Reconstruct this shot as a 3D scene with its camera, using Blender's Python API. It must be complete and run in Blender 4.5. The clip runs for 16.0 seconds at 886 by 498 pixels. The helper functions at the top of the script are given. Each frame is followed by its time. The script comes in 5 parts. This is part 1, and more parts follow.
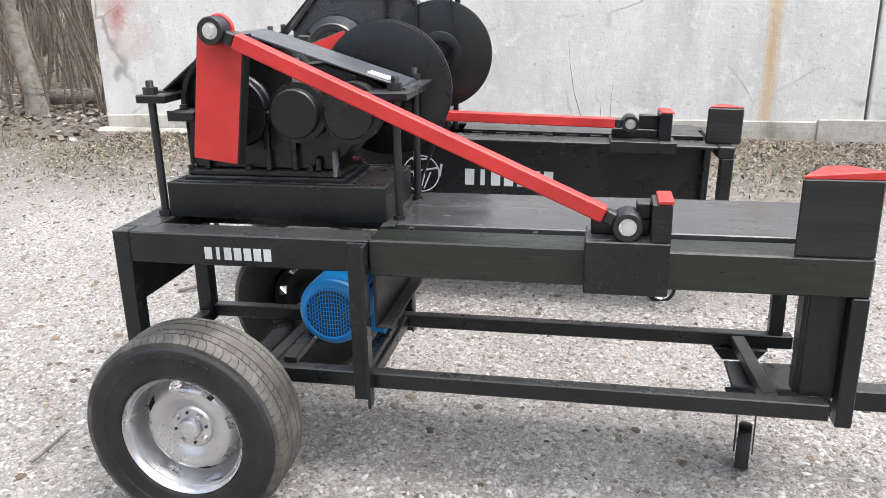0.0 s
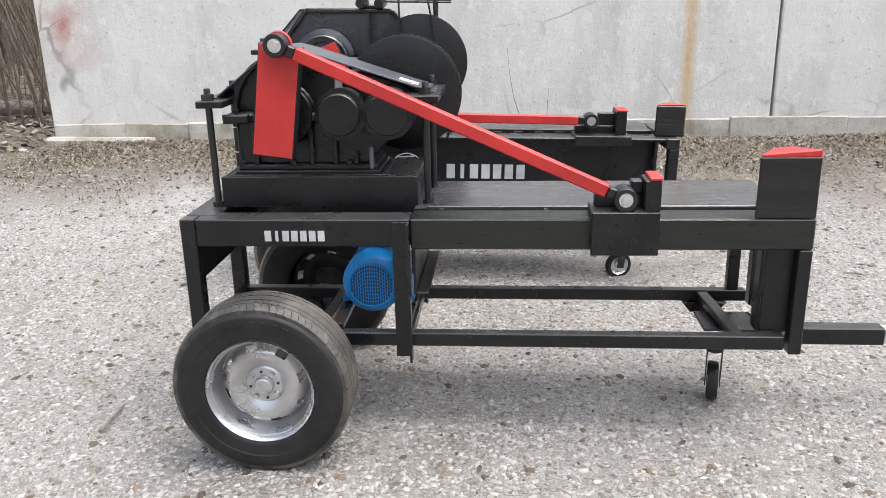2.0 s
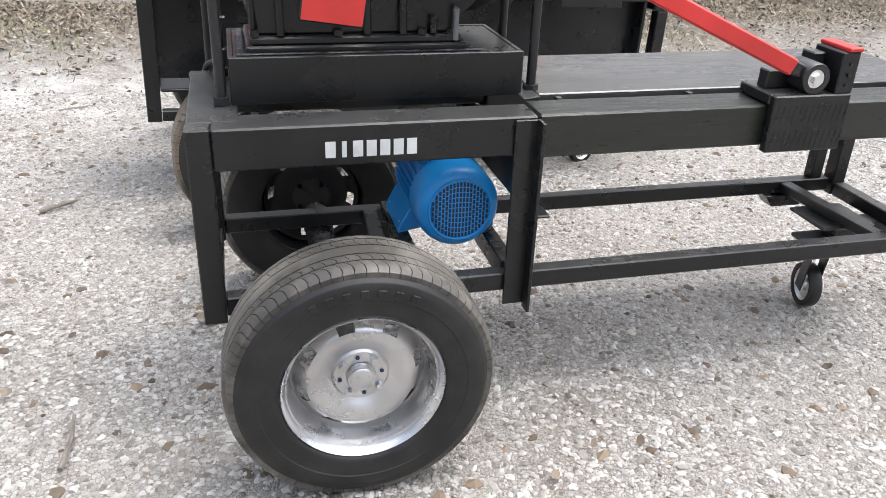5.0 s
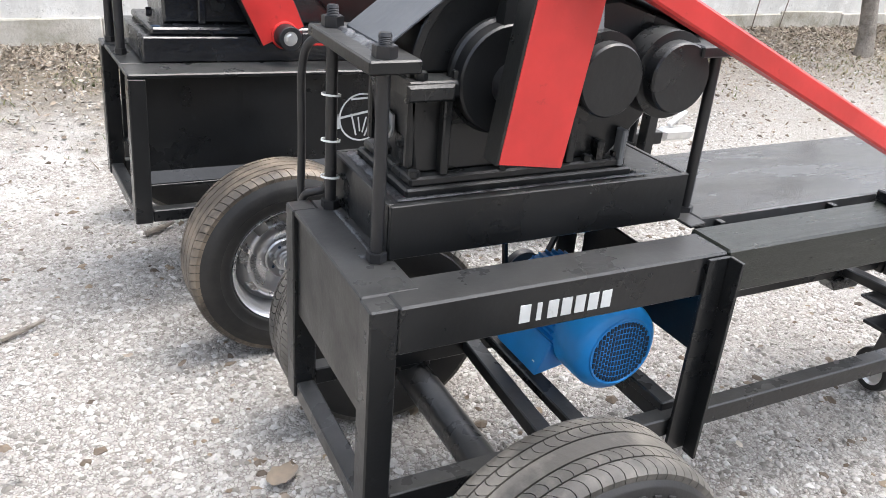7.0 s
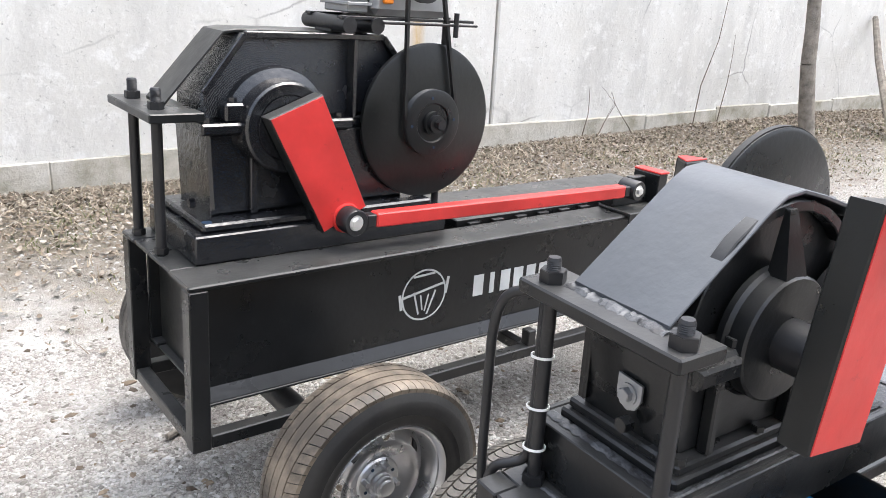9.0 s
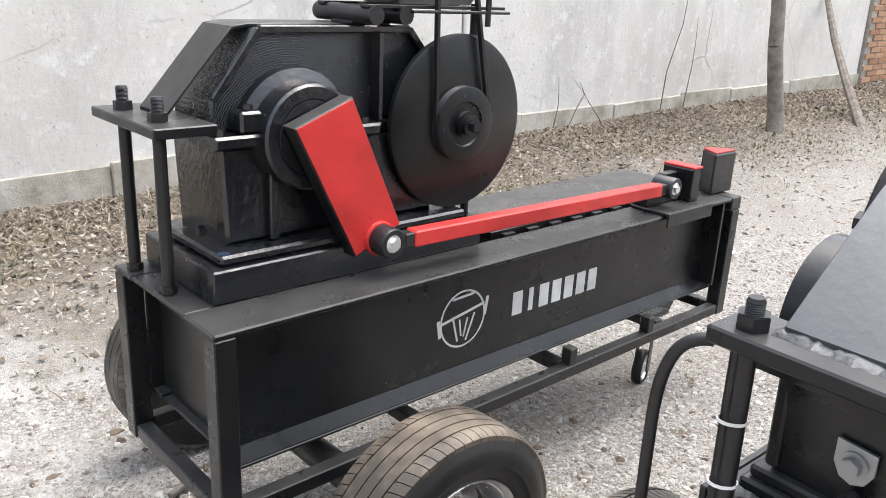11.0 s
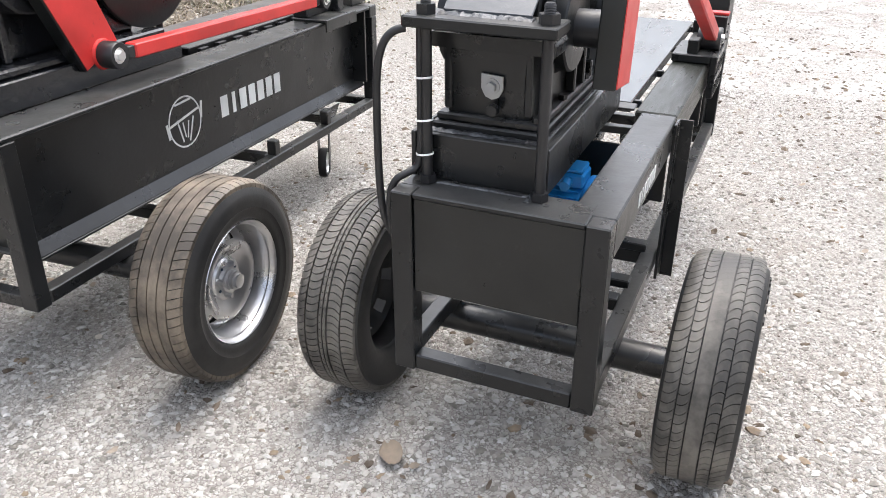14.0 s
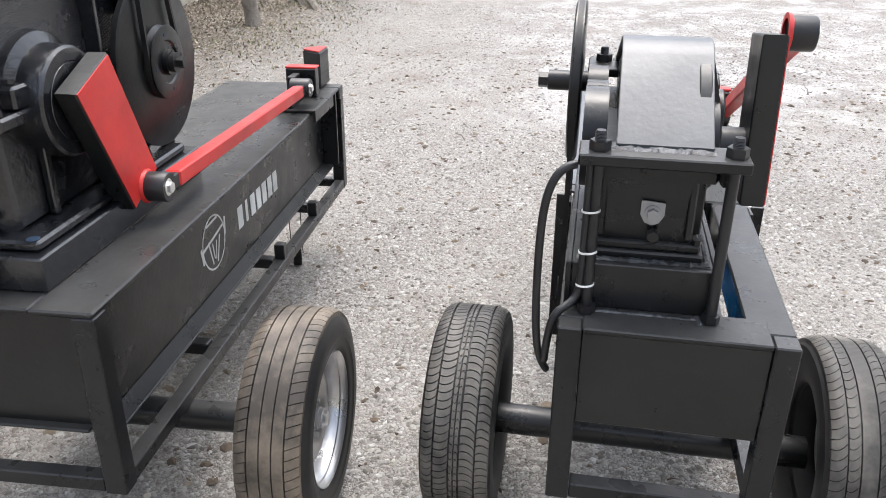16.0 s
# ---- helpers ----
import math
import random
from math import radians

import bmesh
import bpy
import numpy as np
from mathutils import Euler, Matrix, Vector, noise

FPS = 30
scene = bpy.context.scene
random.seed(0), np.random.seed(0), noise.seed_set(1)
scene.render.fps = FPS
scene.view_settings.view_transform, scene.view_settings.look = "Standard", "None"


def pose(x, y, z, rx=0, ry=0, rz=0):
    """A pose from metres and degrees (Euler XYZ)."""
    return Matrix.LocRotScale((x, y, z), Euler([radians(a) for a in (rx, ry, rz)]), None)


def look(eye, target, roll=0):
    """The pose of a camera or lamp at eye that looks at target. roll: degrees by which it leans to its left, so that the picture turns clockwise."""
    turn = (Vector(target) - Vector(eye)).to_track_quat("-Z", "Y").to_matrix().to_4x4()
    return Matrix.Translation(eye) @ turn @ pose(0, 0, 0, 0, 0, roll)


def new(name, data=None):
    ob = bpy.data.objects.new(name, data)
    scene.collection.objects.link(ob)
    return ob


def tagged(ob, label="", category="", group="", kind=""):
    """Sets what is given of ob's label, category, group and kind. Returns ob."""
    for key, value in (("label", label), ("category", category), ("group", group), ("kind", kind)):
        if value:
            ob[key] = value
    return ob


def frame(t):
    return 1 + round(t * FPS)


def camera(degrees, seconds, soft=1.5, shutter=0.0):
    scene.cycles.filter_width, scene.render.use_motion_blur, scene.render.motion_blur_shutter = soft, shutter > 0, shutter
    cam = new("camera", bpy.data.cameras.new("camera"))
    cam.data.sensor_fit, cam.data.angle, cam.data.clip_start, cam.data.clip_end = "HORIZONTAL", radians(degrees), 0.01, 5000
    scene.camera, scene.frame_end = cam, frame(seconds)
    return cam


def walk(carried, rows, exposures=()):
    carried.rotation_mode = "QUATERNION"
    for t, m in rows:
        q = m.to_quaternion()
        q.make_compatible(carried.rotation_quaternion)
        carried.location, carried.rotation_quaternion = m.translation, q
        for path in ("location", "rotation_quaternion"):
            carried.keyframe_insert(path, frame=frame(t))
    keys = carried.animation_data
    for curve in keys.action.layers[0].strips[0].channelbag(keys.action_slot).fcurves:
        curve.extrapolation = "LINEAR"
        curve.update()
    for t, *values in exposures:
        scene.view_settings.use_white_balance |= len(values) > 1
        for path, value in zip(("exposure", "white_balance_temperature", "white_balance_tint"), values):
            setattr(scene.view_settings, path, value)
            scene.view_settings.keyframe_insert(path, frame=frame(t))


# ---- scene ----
cam = camera(57.7, 16.0, soft=0.6)
PATH = [
    (0, (1.339, -1.943, 1.36), (0.964, -0.077, 0.746), -1.2),
    (0.5, (1.364, -2.107, 1.339), (1.048, -0.239, 0.698), -1.4),
    (1, (1.363, -2.294, 1.358), (1.1, -0.418, 0.716), -1.3),
    (1.5, (1.244, -2.372, 1.385), (1.043, -0.482, 0.764), -1.3),
    (2, (1.051, -2.417, 1.409), (0.893, -0.517, 0.804), -1.3),
    (2.5, (0.929, -2.31, 1.399), (0.811, -0.405, 0.799), -1.1),
    (3, (0.801, -2.099, 1.401), (0.749, -0.194, 0.792), -0.8),
    (3.5, (0.627, -1.96, 1.345), (0.67, -0.07, 0.693), -0.8),
    (4, (0.405, -1.834, 1.286), (0.571, 0.017, 0.547), -0.4),
    (4.2, (0.357, -1.788, 1.255), (0.571, 0.042, 0.477), -0.1),
    (6.3, (-0.326, -1.247, 1.298), (0.473, 0.311, 0.33), 5.7),
    (6.5, (-0.364, -1.193, 1.316), (0.45, 0.369, 0.368), 5.5),
    (7, (-0.411, -1.007, 1.369), (0.43, 0.593, 0.513), 4.6),
    (7.5, (-0.432, -0.851, 1.427), (0.46, 0.766, 0.659), 4.0),
    (8, (-0.522, -0.677, 1.447), (0.432, 0.929, 0.734), 3.7),
    (8.5, (-0.627, -0.5, 1.509), (0.374, 1.08, 0.802), 1.5),
    (8.7, (-0.687, -0.472, 1.53), (0.348, 1.099, 0.852), 2.3),
    (10.8, (-0.735, -0.017, 1.513), (0.448, 1.459, 0.862), 1.4),
    (11, (-0.751, -0.024, 1.487), (0.431, 1.445, 0.821), 1.4),
    (11.5, (-0.77, -0.087, 1.455), (0.393, 1.347, 0.686), 2.4),
    (12, (-0.741, -0.263, 1.397), (0.454, 1.098, 0.547), 2.3),
    (12.5, (-0.827, -0.316, 1.372), (0.488, 0.883, 0.459), 2.3),
    (13, (-1.031, -0.253, 1.365), (0.405, 0.772, 0.424), 1.2),
    (13.5, (-1.218, -0.274, 1.374), (0.317, 0.586, 0.425), 0.3),
    (14, (-1.384, -0.263, 1.414), (0.236, 0.455, 0.487), -0.1),
    (14.5, (-1.449, -0.132, 1.474), (0.248, 0.457, 0.594), -0.4),
    (15, (-1.527, 0.11, 1.515), (0.227, 0.595, 0.686), -0.9),
    (15.5, (-1.52, 0.272, 1.548), (0.255, 0.674, 0.718), -0.6),
    (16, (-1.424, 0.441, 1.593), (0.344, 0.777, 0.721), -0.0),
]
walk(cam, [(t, look(eye, target, roll)) for t, eye, target, roll in PATH],
     [(0, 1.55, 6300, 10), (1.5, 1.33, 6300, 10), (4.2, 1.45, 6300, 10), (6.3, 1.74, 6300, 10), (8.7, 1.79, 6300, 10), (10.9, 1.59, 6400, 10), (12.0, 2.1, 6300, 10), (12.9, 2.17, 6300, 10), (14.2, 1.64, 6400, 10), (16, 1.41, 6300, 10)])

# ---- world, sun, exposure ----
world = bpy.data.worlds.new("overcast_sky")
scene.world = world
world.use_nodes = True
wn, wl = world.node_tree.nodes, world.node_tree.links
sky = wn.new("ShaderNodeTexSky")
sky.sky_type, sky.sun_disc = "NISHITA", False
sky.sun_elevation, sky.sun_rotation = radians(70), radians(90)
sky.dust_density, sky.air_density = 6.0, 1.0
calm = wn.new("ShaderNodeHueSaturation")
calm.inputs["Saturation"].default_value = 0.55
wl.new(sky.outputs[0], calm.inputs["Color"])
wl.new(calm.outputs[0], wn["Background"].inputs[0])
wn["Background"].inputs[1].default_value = 0.15
sun_data = bpy.data.lights.new("sun", "SUN")
sun_data.energy, sun_data.angle, sun_data.color = 0.5, radians(90), (0.95, 0.98, 1.0)
sun = new("sun", sun_data)
sun.matrix_world = look((1.8, -1.0, 10), (0, 0, 0))


# ---- materials ----
def nodes_of(name):
    m = bpy.data.materials.new(name)
    m.use_nodes = True
    t = m.node_tree
    return m, t, t.nodes["Principled BSDF"]


def coords(t, scale=(1, 1, 1), kind="Object"):
    c, mp = t.nodes.new("ShaderNodeTexCoord"), t.nodes.new("ShaderNodeMapping")
    t.links.new(c.outputs[kind], mp.inputs[0])
    mp.inputs["Scale"].default_value = scale
    return mp.outputs[0]


def noise_tex(t, vec, scale, detail=4.0, rough=0.55):
    n = t.nodes.new("ShaderNodeTexNoise")
    n.inputs["Scale"].default_value, n.inputs["Detail"].default_value, n.inputs["Roughness"].default_value = scale, detail, rough
    t.links.new(vec, n.inputs["Vector"])
    return n.outputs["Fac"]


def ramp(t, fac, stops):
    r = t.nodes.new("ShaderNodeValToRGB")
    while len(r.color_ramp.elements) < len(stops):
        r.color_ramp.elements.new(0.5)
    for e, (p, c) in zip(r.color_ramp.elements, stops):
        e.position = p
        e.color = (*c, 1) if isinstance(c, tuple) else (c, c, c, 1)
    t.links.new(fac, r.inputs[0])
    return r.outputs[0]


def mix(t, fac, a, b):
    m = t.nodes.new("ShaderNodeMix")
    m.data_type = "RGBA"
    for sock, v in ((m.inputs[0], fac), (m.inputs[6], a), (m.inputs[7], b)):
        if isinstance(v, bpy.types.NodeSocket):
            t.links.new(v, sock)
        else:
            sock.default_value = (*v, 1) if isinstance(v, tuple) else v
    return m.outputs[2]


def bump(t, b, height, strength, dist=0.01):
    n = t.nodes.new("ShaderNodeBump")
    n.inputs["Strength"].default_value, n.inputs["Distance"].default_value = strength, dist
    t.links.new(height, n.inputs["Height"])
    t.links.new(n.outputs[0], b.inputs["Normal"])
    return n


def paint(name, base, worn, rough=(0.35, 0.55), grain=60, relief=0.15, metal=0.0, wear=(0.62, 0.75), streak=(1, 1, 1), sheen=0.5, dust_sheen=0.0):
    """Brushed-on paint: fine grain, duller dusty patches, worn spots and sky sheen painted on tops."""
    m, t, b = nodes_of(name)
    v = coords(t, streak)
    fine, broad = noise_tex(t, v, grain, 5), noise_tex(t, v, 5, 4)
    tone = ramp(t, broad, [(0.35, base), (0.7, tuple(c * 1.5 + 0.004 for c in base))])
    chips = ramp(t, noise_tex(t, v, 22, 6, 0.7), [(wear[0], 0.0), (wear[1], 1.0)])
    col = mix(t, chips, tone, worn)
    # sky reflection on upward faces, put into the colour as a paler tone
    if dust_sheen:
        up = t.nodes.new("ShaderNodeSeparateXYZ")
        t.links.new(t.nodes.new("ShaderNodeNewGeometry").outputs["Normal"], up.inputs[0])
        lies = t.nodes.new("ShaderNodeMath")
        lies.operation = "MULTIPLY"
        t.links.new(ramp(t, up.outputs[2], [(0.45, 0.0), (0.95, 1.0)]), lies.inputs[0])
        t.links.new(ramp(t, noise_tex(t, v, 7, 7, 0.7), [(0.3, dust_sheen * 0.35), (0.7, dust_sheen)]), lies.inputs[1])
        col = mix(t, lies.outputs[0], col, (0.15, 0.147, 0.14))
    t.links.new(col, b.inputs["Base Color"])
    t.links.new(ramp(t, noise_tex(t, v, 9, 5), [(0.3, rough[0]), (0.7, rough[1])]), b.inputs["Roughness"])
    b.inputs["Metallic"].default_value = metal
    b.inputs["Specular IOR Level"].default_value = sheen
    bump(t, b, fine, relief, 0.004)
    return m


BLACK = paint("black_paint", (0.006, 0.0065, 0.007), (0.02, 0.021, 0.022), (0.22, 0.4), sheen=0.42, dust_sheen=0.36)
DULL = paint("dull_black_paint", (0.008, 0.0085, 0.008), (0.025, 0.024, 0.022), (0.26, 0.44), sheen=0.42, dust_sheen=0.4)
GLOSS = paint("thick_glossy_black_paint", (0.006, 0.0065, 0.008), (0.014, 0.015, 0.018), (0.12, 0.3), 38, 0.6, sheen=0.9)
STEEL_DARK = paint("blackened_steel", (0.01, 0.01, 0.011), (0.05, 0.05, 0.05), (0.3, 0.45), 90, 0.1)
GREASY = paint("greasy_dark_beam_paint", (0.010, 0.012, 0.009), (0.045, 0.045, 0.03), (0.25, 0.45), 50, 0.25, 0.0, (0.6, 0.8), (1.0, 8.0, 8.0))
BLOCK = paint("black_painted_rough_block", (0.008, 0.008, 0.008), (0.3, 0.3, 0.3), (0.3, 0.5), 30, 0.5, 0.0, (0.7, 0.725), (0.25, 0.25, 3.0))
RED = paint("red_paint", (0.43, 0.024, 0.021), (0.3, 0.018, 0.016), (0.35, 0.5), 70, 0.08)
BLUE = paint("blue_motor_paint", (0.012, 0.2, 0.52), (0.02, 0.25, 0.58), (0.28, 0.42), 80, 0.06)
# near-black colour for solid caps, painted shade of vent slots and bolt holes
HOLE_SHADE = paint("painted_hole_shade", (0.006, 0.02, 0.045), (0.006, 0.02, 0.045), (0.6, 0.7))
ZINC = paint("zinc_plated_steel", (0.62, 0.62, 0.61), (0.45, 0.44, 0.42), (0.25, 0.4), 60, 0.08, 0.9)
WELD = paint("grey_primer_and_weld", (0.11, 0.115, 0.12), (0.05, 0.05, 0.055), (0.35, 0.5), 60, 0.4)
RIM = paint("silver_sprayed_rim", (0.44, 0.44, 0.445), (0.37, 0.365, 0.36), (0.24, 0.34), 160, 0.03, 0.88)
RIM_DARK = paint("near_black_rim", (0.015, 0.015, 0.015), (0.03, 0.03, 0.03), (0.45, 0.6))
STRAP = paint("dark_grey_enamel", (0.04, 0.045, 0.052), (0.06, 0.064, 0.07), (0.32, 0.46), 50, 0.2, sheen=0.7, dust_sheen=0.12)
TABLE = paint("wet_worn_table_steel", (0.035, 0.036, 0.037), (0.07, 0.07, 0.068), (0.1, 0.34), 40, 0.12, 0.0, (0.5, 0.7), (0.4, 1.5, 1.0), sheen=1.0)
BEAD = paint("pale_weld_and_primer", (0.065, 0.068, 0.072), (0.02, 0.02, 0.022), (0.3, 0.55), 120, 0.6, 0.2, (0.46, 0.54))
STENCIL = paint("pale_grey_stencil_paint", (0.50, 0.51, 0.50), (0.22, 0.22, 0.22), (0.5, 0.6), 200, 0.05)
CABLE = paint("black_cable_sheath", (0.012, 0.012, 0.013), (0.03, 0.03, 0.03), (0.4, 0.5))
TIE = paint("white_nylon", (0.72, 0.72, 0.7), (0.6, 0.6, 0.58), (0.4, 0.5))
LABEL = paint("white_sticker", (0.6, 0.6, 0.58), (0.45, 0.45, 0.43), (0.4, 0.5))
ORANGE = paint("orange_plastic", (0.75, 0.22, 0.02), (0.6, 0.18, 0.02), (0.4, 0.5))
ALU = paint("cast_aluminium", (0.27, 0.275, 0.28), (0.14, 0.14, 0.14), (0.35, 0.5), 60, 0.2, 0.6)


def brushed_paint():
    """Thick enamel with brush strokes in arcs round the main bearing."""
    m, t, b = nodes_of("arc_brushed_black_enamel")
    c, mp = t.nodes.new("ShaderNodeTexCoord"), t.nodes.new("ShaderNodeMapping")
    mp.inputs["Location"].default_value = (-0.19, -1.66, -1.06)
    t.links.new(c.outputs["Object"], mp.inputs[0])
    wv = t.nodes.new("ShaderNodeTexWave")
    wv.wave_type, wv.rings_direction = "RINGS", "Y"
    for key, val in (("Scale", 55.0), ("Distortion", 6.0), ("Detail", 4.0), ("Detail Scale", 1.6), ("Detail Roughness", 0.6)):
        wv.inputs[key].default_value = val
    t.links.new(mp.outputs[0], wv.inputs["Vector"])
    t.links.new(ramp(t, wv.outputs["Fac"], [(0.2, (0.005, 0.006, 0.008)), (0.9, (0.02, 0.023, 0.03))]), b.inputs["Base Color"])
    t.links.new(ramp(t, noise_tex(t, mp.outputs[0], 14, 4), [(0.35, 0.14), (0.7, 0.32)]), b.inputs["Roughness"])
    b.inputs["Specular IOR Level"].default_value = 1.0
    bump(t, b, wv.outputs["Fac"], 0.3, 0.003)
    return m


BRUSHED = brushed_paint()


def rubber(name, dust_sheen, tone=(0.2, 0.185, 0.16)):
    m, t, b = nodes_of(name)
    v = coords(t)
    # on tyres this is dust in random patches
    broad = ramp(t, noise_tex(t, v, 7, 5, 0.65), [(0.42, 0.0 if dust_sheen < 0.2 else dust_sheen * 0.25), (0.64, dust_sheen)])
    t.links.new(mix(t, broad, (0.012, 0.0122, 0.0125), tone), b.inputs["Base Color"])
    b.inputs["Roughness"].default_value = 0.5
    b.inputs["Specular IOR Level"].default_value = 0.35
    bump(t, b, noise_tex(t, v, 140, 3), 0.2, 0.002)
    return m


RUBBER = rubber("tyre_rubber", 0.07)
TREAD = rubber("dusty_tread_rubber", 0.7)
MUD = rubber("muddy_tread_rubber", 0.9, (0.21, 0.172, 0.13))


def wall_material():
    """Whitewashed concrete with grey drips, rust run and a red smudge."""
    m, t, b = nodes_of("whitewashed_concrete")
    v = coords(t)
    tall = coords(t, (1.0, 1.0, 0.22))
    base = ramp(t, noise_tex(t, v, 0.8, 6, 0.6), [(0.3, (0.62, 0.602, 0.555)), (0.5, (0.71, 0.694, 0.65)), (0.7, (0.78, 0.766, 0.728))])
    col = mix(t, ramp(t, noise_tex(t, tall, 2.2, 7, 0.65), [(0.5, 0.0), (0.72, 0.7)]), base, (0.48, 0.468, 0.44))
    col = mix(t, ramp(t, noise_tex(t, v, 9, 6, 0.7), [(0.54, 0.0), (0.66, 0.8)]), col, (0.8, 0.788, 0.755))
    col = mix(t, ramp(t, noise_tex(t, v, 30, 4, 0.7), [(0.62, 0.0), (0.7, 0.75)]), col, (0.36, 0.35, 0.32))
    warp = t.nodes.new("ShaderNodeMix")
    warp.data_type = "VECTOR"
    warp.inputs[0].default_value = 0.12
    t.links.new(v, warp.inputs[4])
    wob = t.nodes.new("ShaderNodeTexNoise")
    wob.inputs["Scale"].default_value, wob.inputs["Detail"].default_value = 2.5, 8
    t.links.new(v, wob.inputs["Vector"])
    t.links.new(wob.outputs["Color"], warp.inputs[5])
    crack = t.nodes.new("ShaderNodeTexVoronoi")
    crack.feature = "DISTANCE_TO_EDGE"
    crack.inputs["Scale"].default_value = 0.9
    t.links.new(warp.outputs[1], crack.inputs["Vector"])
    line = ramp(t, crack.outputs["Distance"], [(0.0, 1.0), (0.008, 0.0)])
    some = ramp(t, noise_tex(t, v, 0.9, 3), [(0.5, 0.0), (0.62, 0.75)])
    both = t.nodes.new("ShaderNodeMath")
    both.operation = "MULTIPLY"
    t.links.new(line, both.inputs[0])
    t.links.new(some, both.inputs[1])
    col = mix(t, both.outputs[0], col, (0.22, 0.21, 0.19))
    sep = t.nodes.new("ShaderNodeSeparateXYZ")
    t.links.new(v, sep.inputs[0])

    def around(axis, centre, width, soft_noise=0.0):
        s = t.nodes.new("ShaderNodeMath")
        s.operation = "SUBTRACT"
        t.links.new(sep.outputs[axis], s.inputs[0])
        s.inputs[1].default_value = centre
        a = t.nodes.new("ShaderNodeMath")
        a.operation = "ABSOLUTE"
        t.links.new(s.outputs[0], a.inputs[0])
        r = t.nodes.new("ShaderNodeMapRange")
        r.inputs["From Min"].default_value, r.inputs["From Max"].default_value = width, width * 0.15
        t.links.new(a.outputs[0], r.inputs["Value"])
        return r.outputs[0]

    def times(p, q):
        x = t.nodes.new("ShaderNodeMath")
        x.operation = "MULTIPLY"
        for k, w in enumerate((p, q)):
            if isinstance(w, bpy.types.NodeSocket):
                t.links.new(w, x.inputs[k])
            else:
                x.inputs[k].default_value = w
        return x.outputs[0]

    drip = ramp(t, noise_tex(t, tall, 5, 5, 0.7), [(0.3, 0.25), (0.6, 1.0)])
    col = mix(t, times(times(around(0, RUST_X, 0.075), drip), 0.85), col, (0.55, 0.35, 0.12))
    blot = ramp(t, noise_tex(t, v, 3, 4), [(0.4, 0.2), (0.6, 1.0)])
    smudge = times(times(around(0, -2.95, 0.3), around(2, 1.16, 0.4)), blot)
    col = mix(t, times(smudge, 0.8), col, (0.42, 0.12, 0.08))
    t.links.new(col, b.inputs["Base Color"])
    b.inputs["Roughness"].default_value = 0.9
    bump(t, b, noise_tex(t, v, 25, 8, 0.7), 0.35, 0.02)
    return m


RUST_X = 2.63
WALL = wall_material()


def stone_like(name, c1, c2, c3, scale=6, relief=0.6, rough=0.95):
    m, t, b = nodes_of(name)
    v = coords(t)
    col = ramp(t, noise_tex(t, v, scale, 8, 0.65), [(0.3, c1), (0.5, c2), (0.7, c3)])
    t.links.new(col, b.inputs["Base Color"])
    b.inputs["Roughness"].default_value = rough
    bump(t, b, noise_tex(t, v, scale * 5, 8, 0.7), relief, 0.02)
    return m


PLINTH_STONE = stone_like("weathered_concrete_footing", (0.26, 0.24, 0.17), (0.48, 0.45, 0.385), (0.63, 0.605, 0.545), 4)
BARK = stone_like("bark", (0.12, 0.105, 0.088), (0.22, 0.195, 0.165), (0.3, 0.27, 0.23), 14, 0.8)
TWIG = stone_like("twig_bark", (0.09, 0.075, 0.06), (0.16, 0.13, 0.1), (0.22, 0.18, 0.14), 20, 0.3)
MORTAR = stone_like("mortar", (0.35, 0.32, 0.28), (0.42, 0.39, 0.34), (0.48, 0.45, 0.4), 20)
THICKET = stone_like("far_thicket", (0.1, 0.085, 0.07), (0.17, 0.145, 0.12), (0.23, 0.2, 0.17), 9, 0.9)


def varied(name, stops, rough=0.9, island=True):
    m, t, b = nodes_of(name)
    if island:
        g = t.nodes.new("ShaderNodeNewGeometry").outputs["Random Per Island"]
    else:
        g = t.nodes.new("ShaderNodeObjectInfo").outputs["Random"]
    col = ramp(t, g, stops)
    v = coords(t)
    t.links.new(mix(t, ramp(t, noise_tex(t, v, 60, 4), [(0.4, 0.0), (0.7, 0.35)]), col, (0.12, 0.11, 0.1)), b.inputs["Base Color"])
    b.inputs["Roughness"].default_value = rough
    return m


PEBBLE = varied("gravel_stones", [(0.0, (0.15, 0.138, 0.122)), (0.3, (0.297, 0.279, 0.253)), (0.7, (0.407, 0.389, 0.363)), (0.93, (0.44, 0.428, 0.405)), (1.0, (0.53, 0.522, 0.505))])
CRUMB = varied("bark_crumbs", [(0.0, (0.06, 0.044, 0.03)), (0.5, (0.13, 0.098, 0.068)), (1.0, (0.24, 0.185, 0.13))])
LEAF = varied("dry_leaves", [(0.0, (0.07, 0.052, 0.037)), (0.35, (0.16, 0.122, 0.087)), (0.75, (0.28, 0.232, 0.178)), (1.0, (0.45, 0.415, 0.36))])
STRAW = varied("dry_straw_and_twigs", [(0.0, (0.1, 0.075, 0.05)), (0.5, (0.26, 0.21, 0.15)), (1.0, (0.45, 0.4, 0.31))])
GRASS = varied("winter_grass", [(0.0, (0.06, 0.085, 0.025)), (0.5, (0.13, 0.14, 0.05)), (1.0, (0.28, 0.24, 0.13))])
BRICK = varied("red_brick", [(0.0, (0.36, 0.19, 0.11)), (0.5, (0.46, 0.27, 0.16)), (1.0, (0.54, 0.35, 0.22))], 0.9, False)


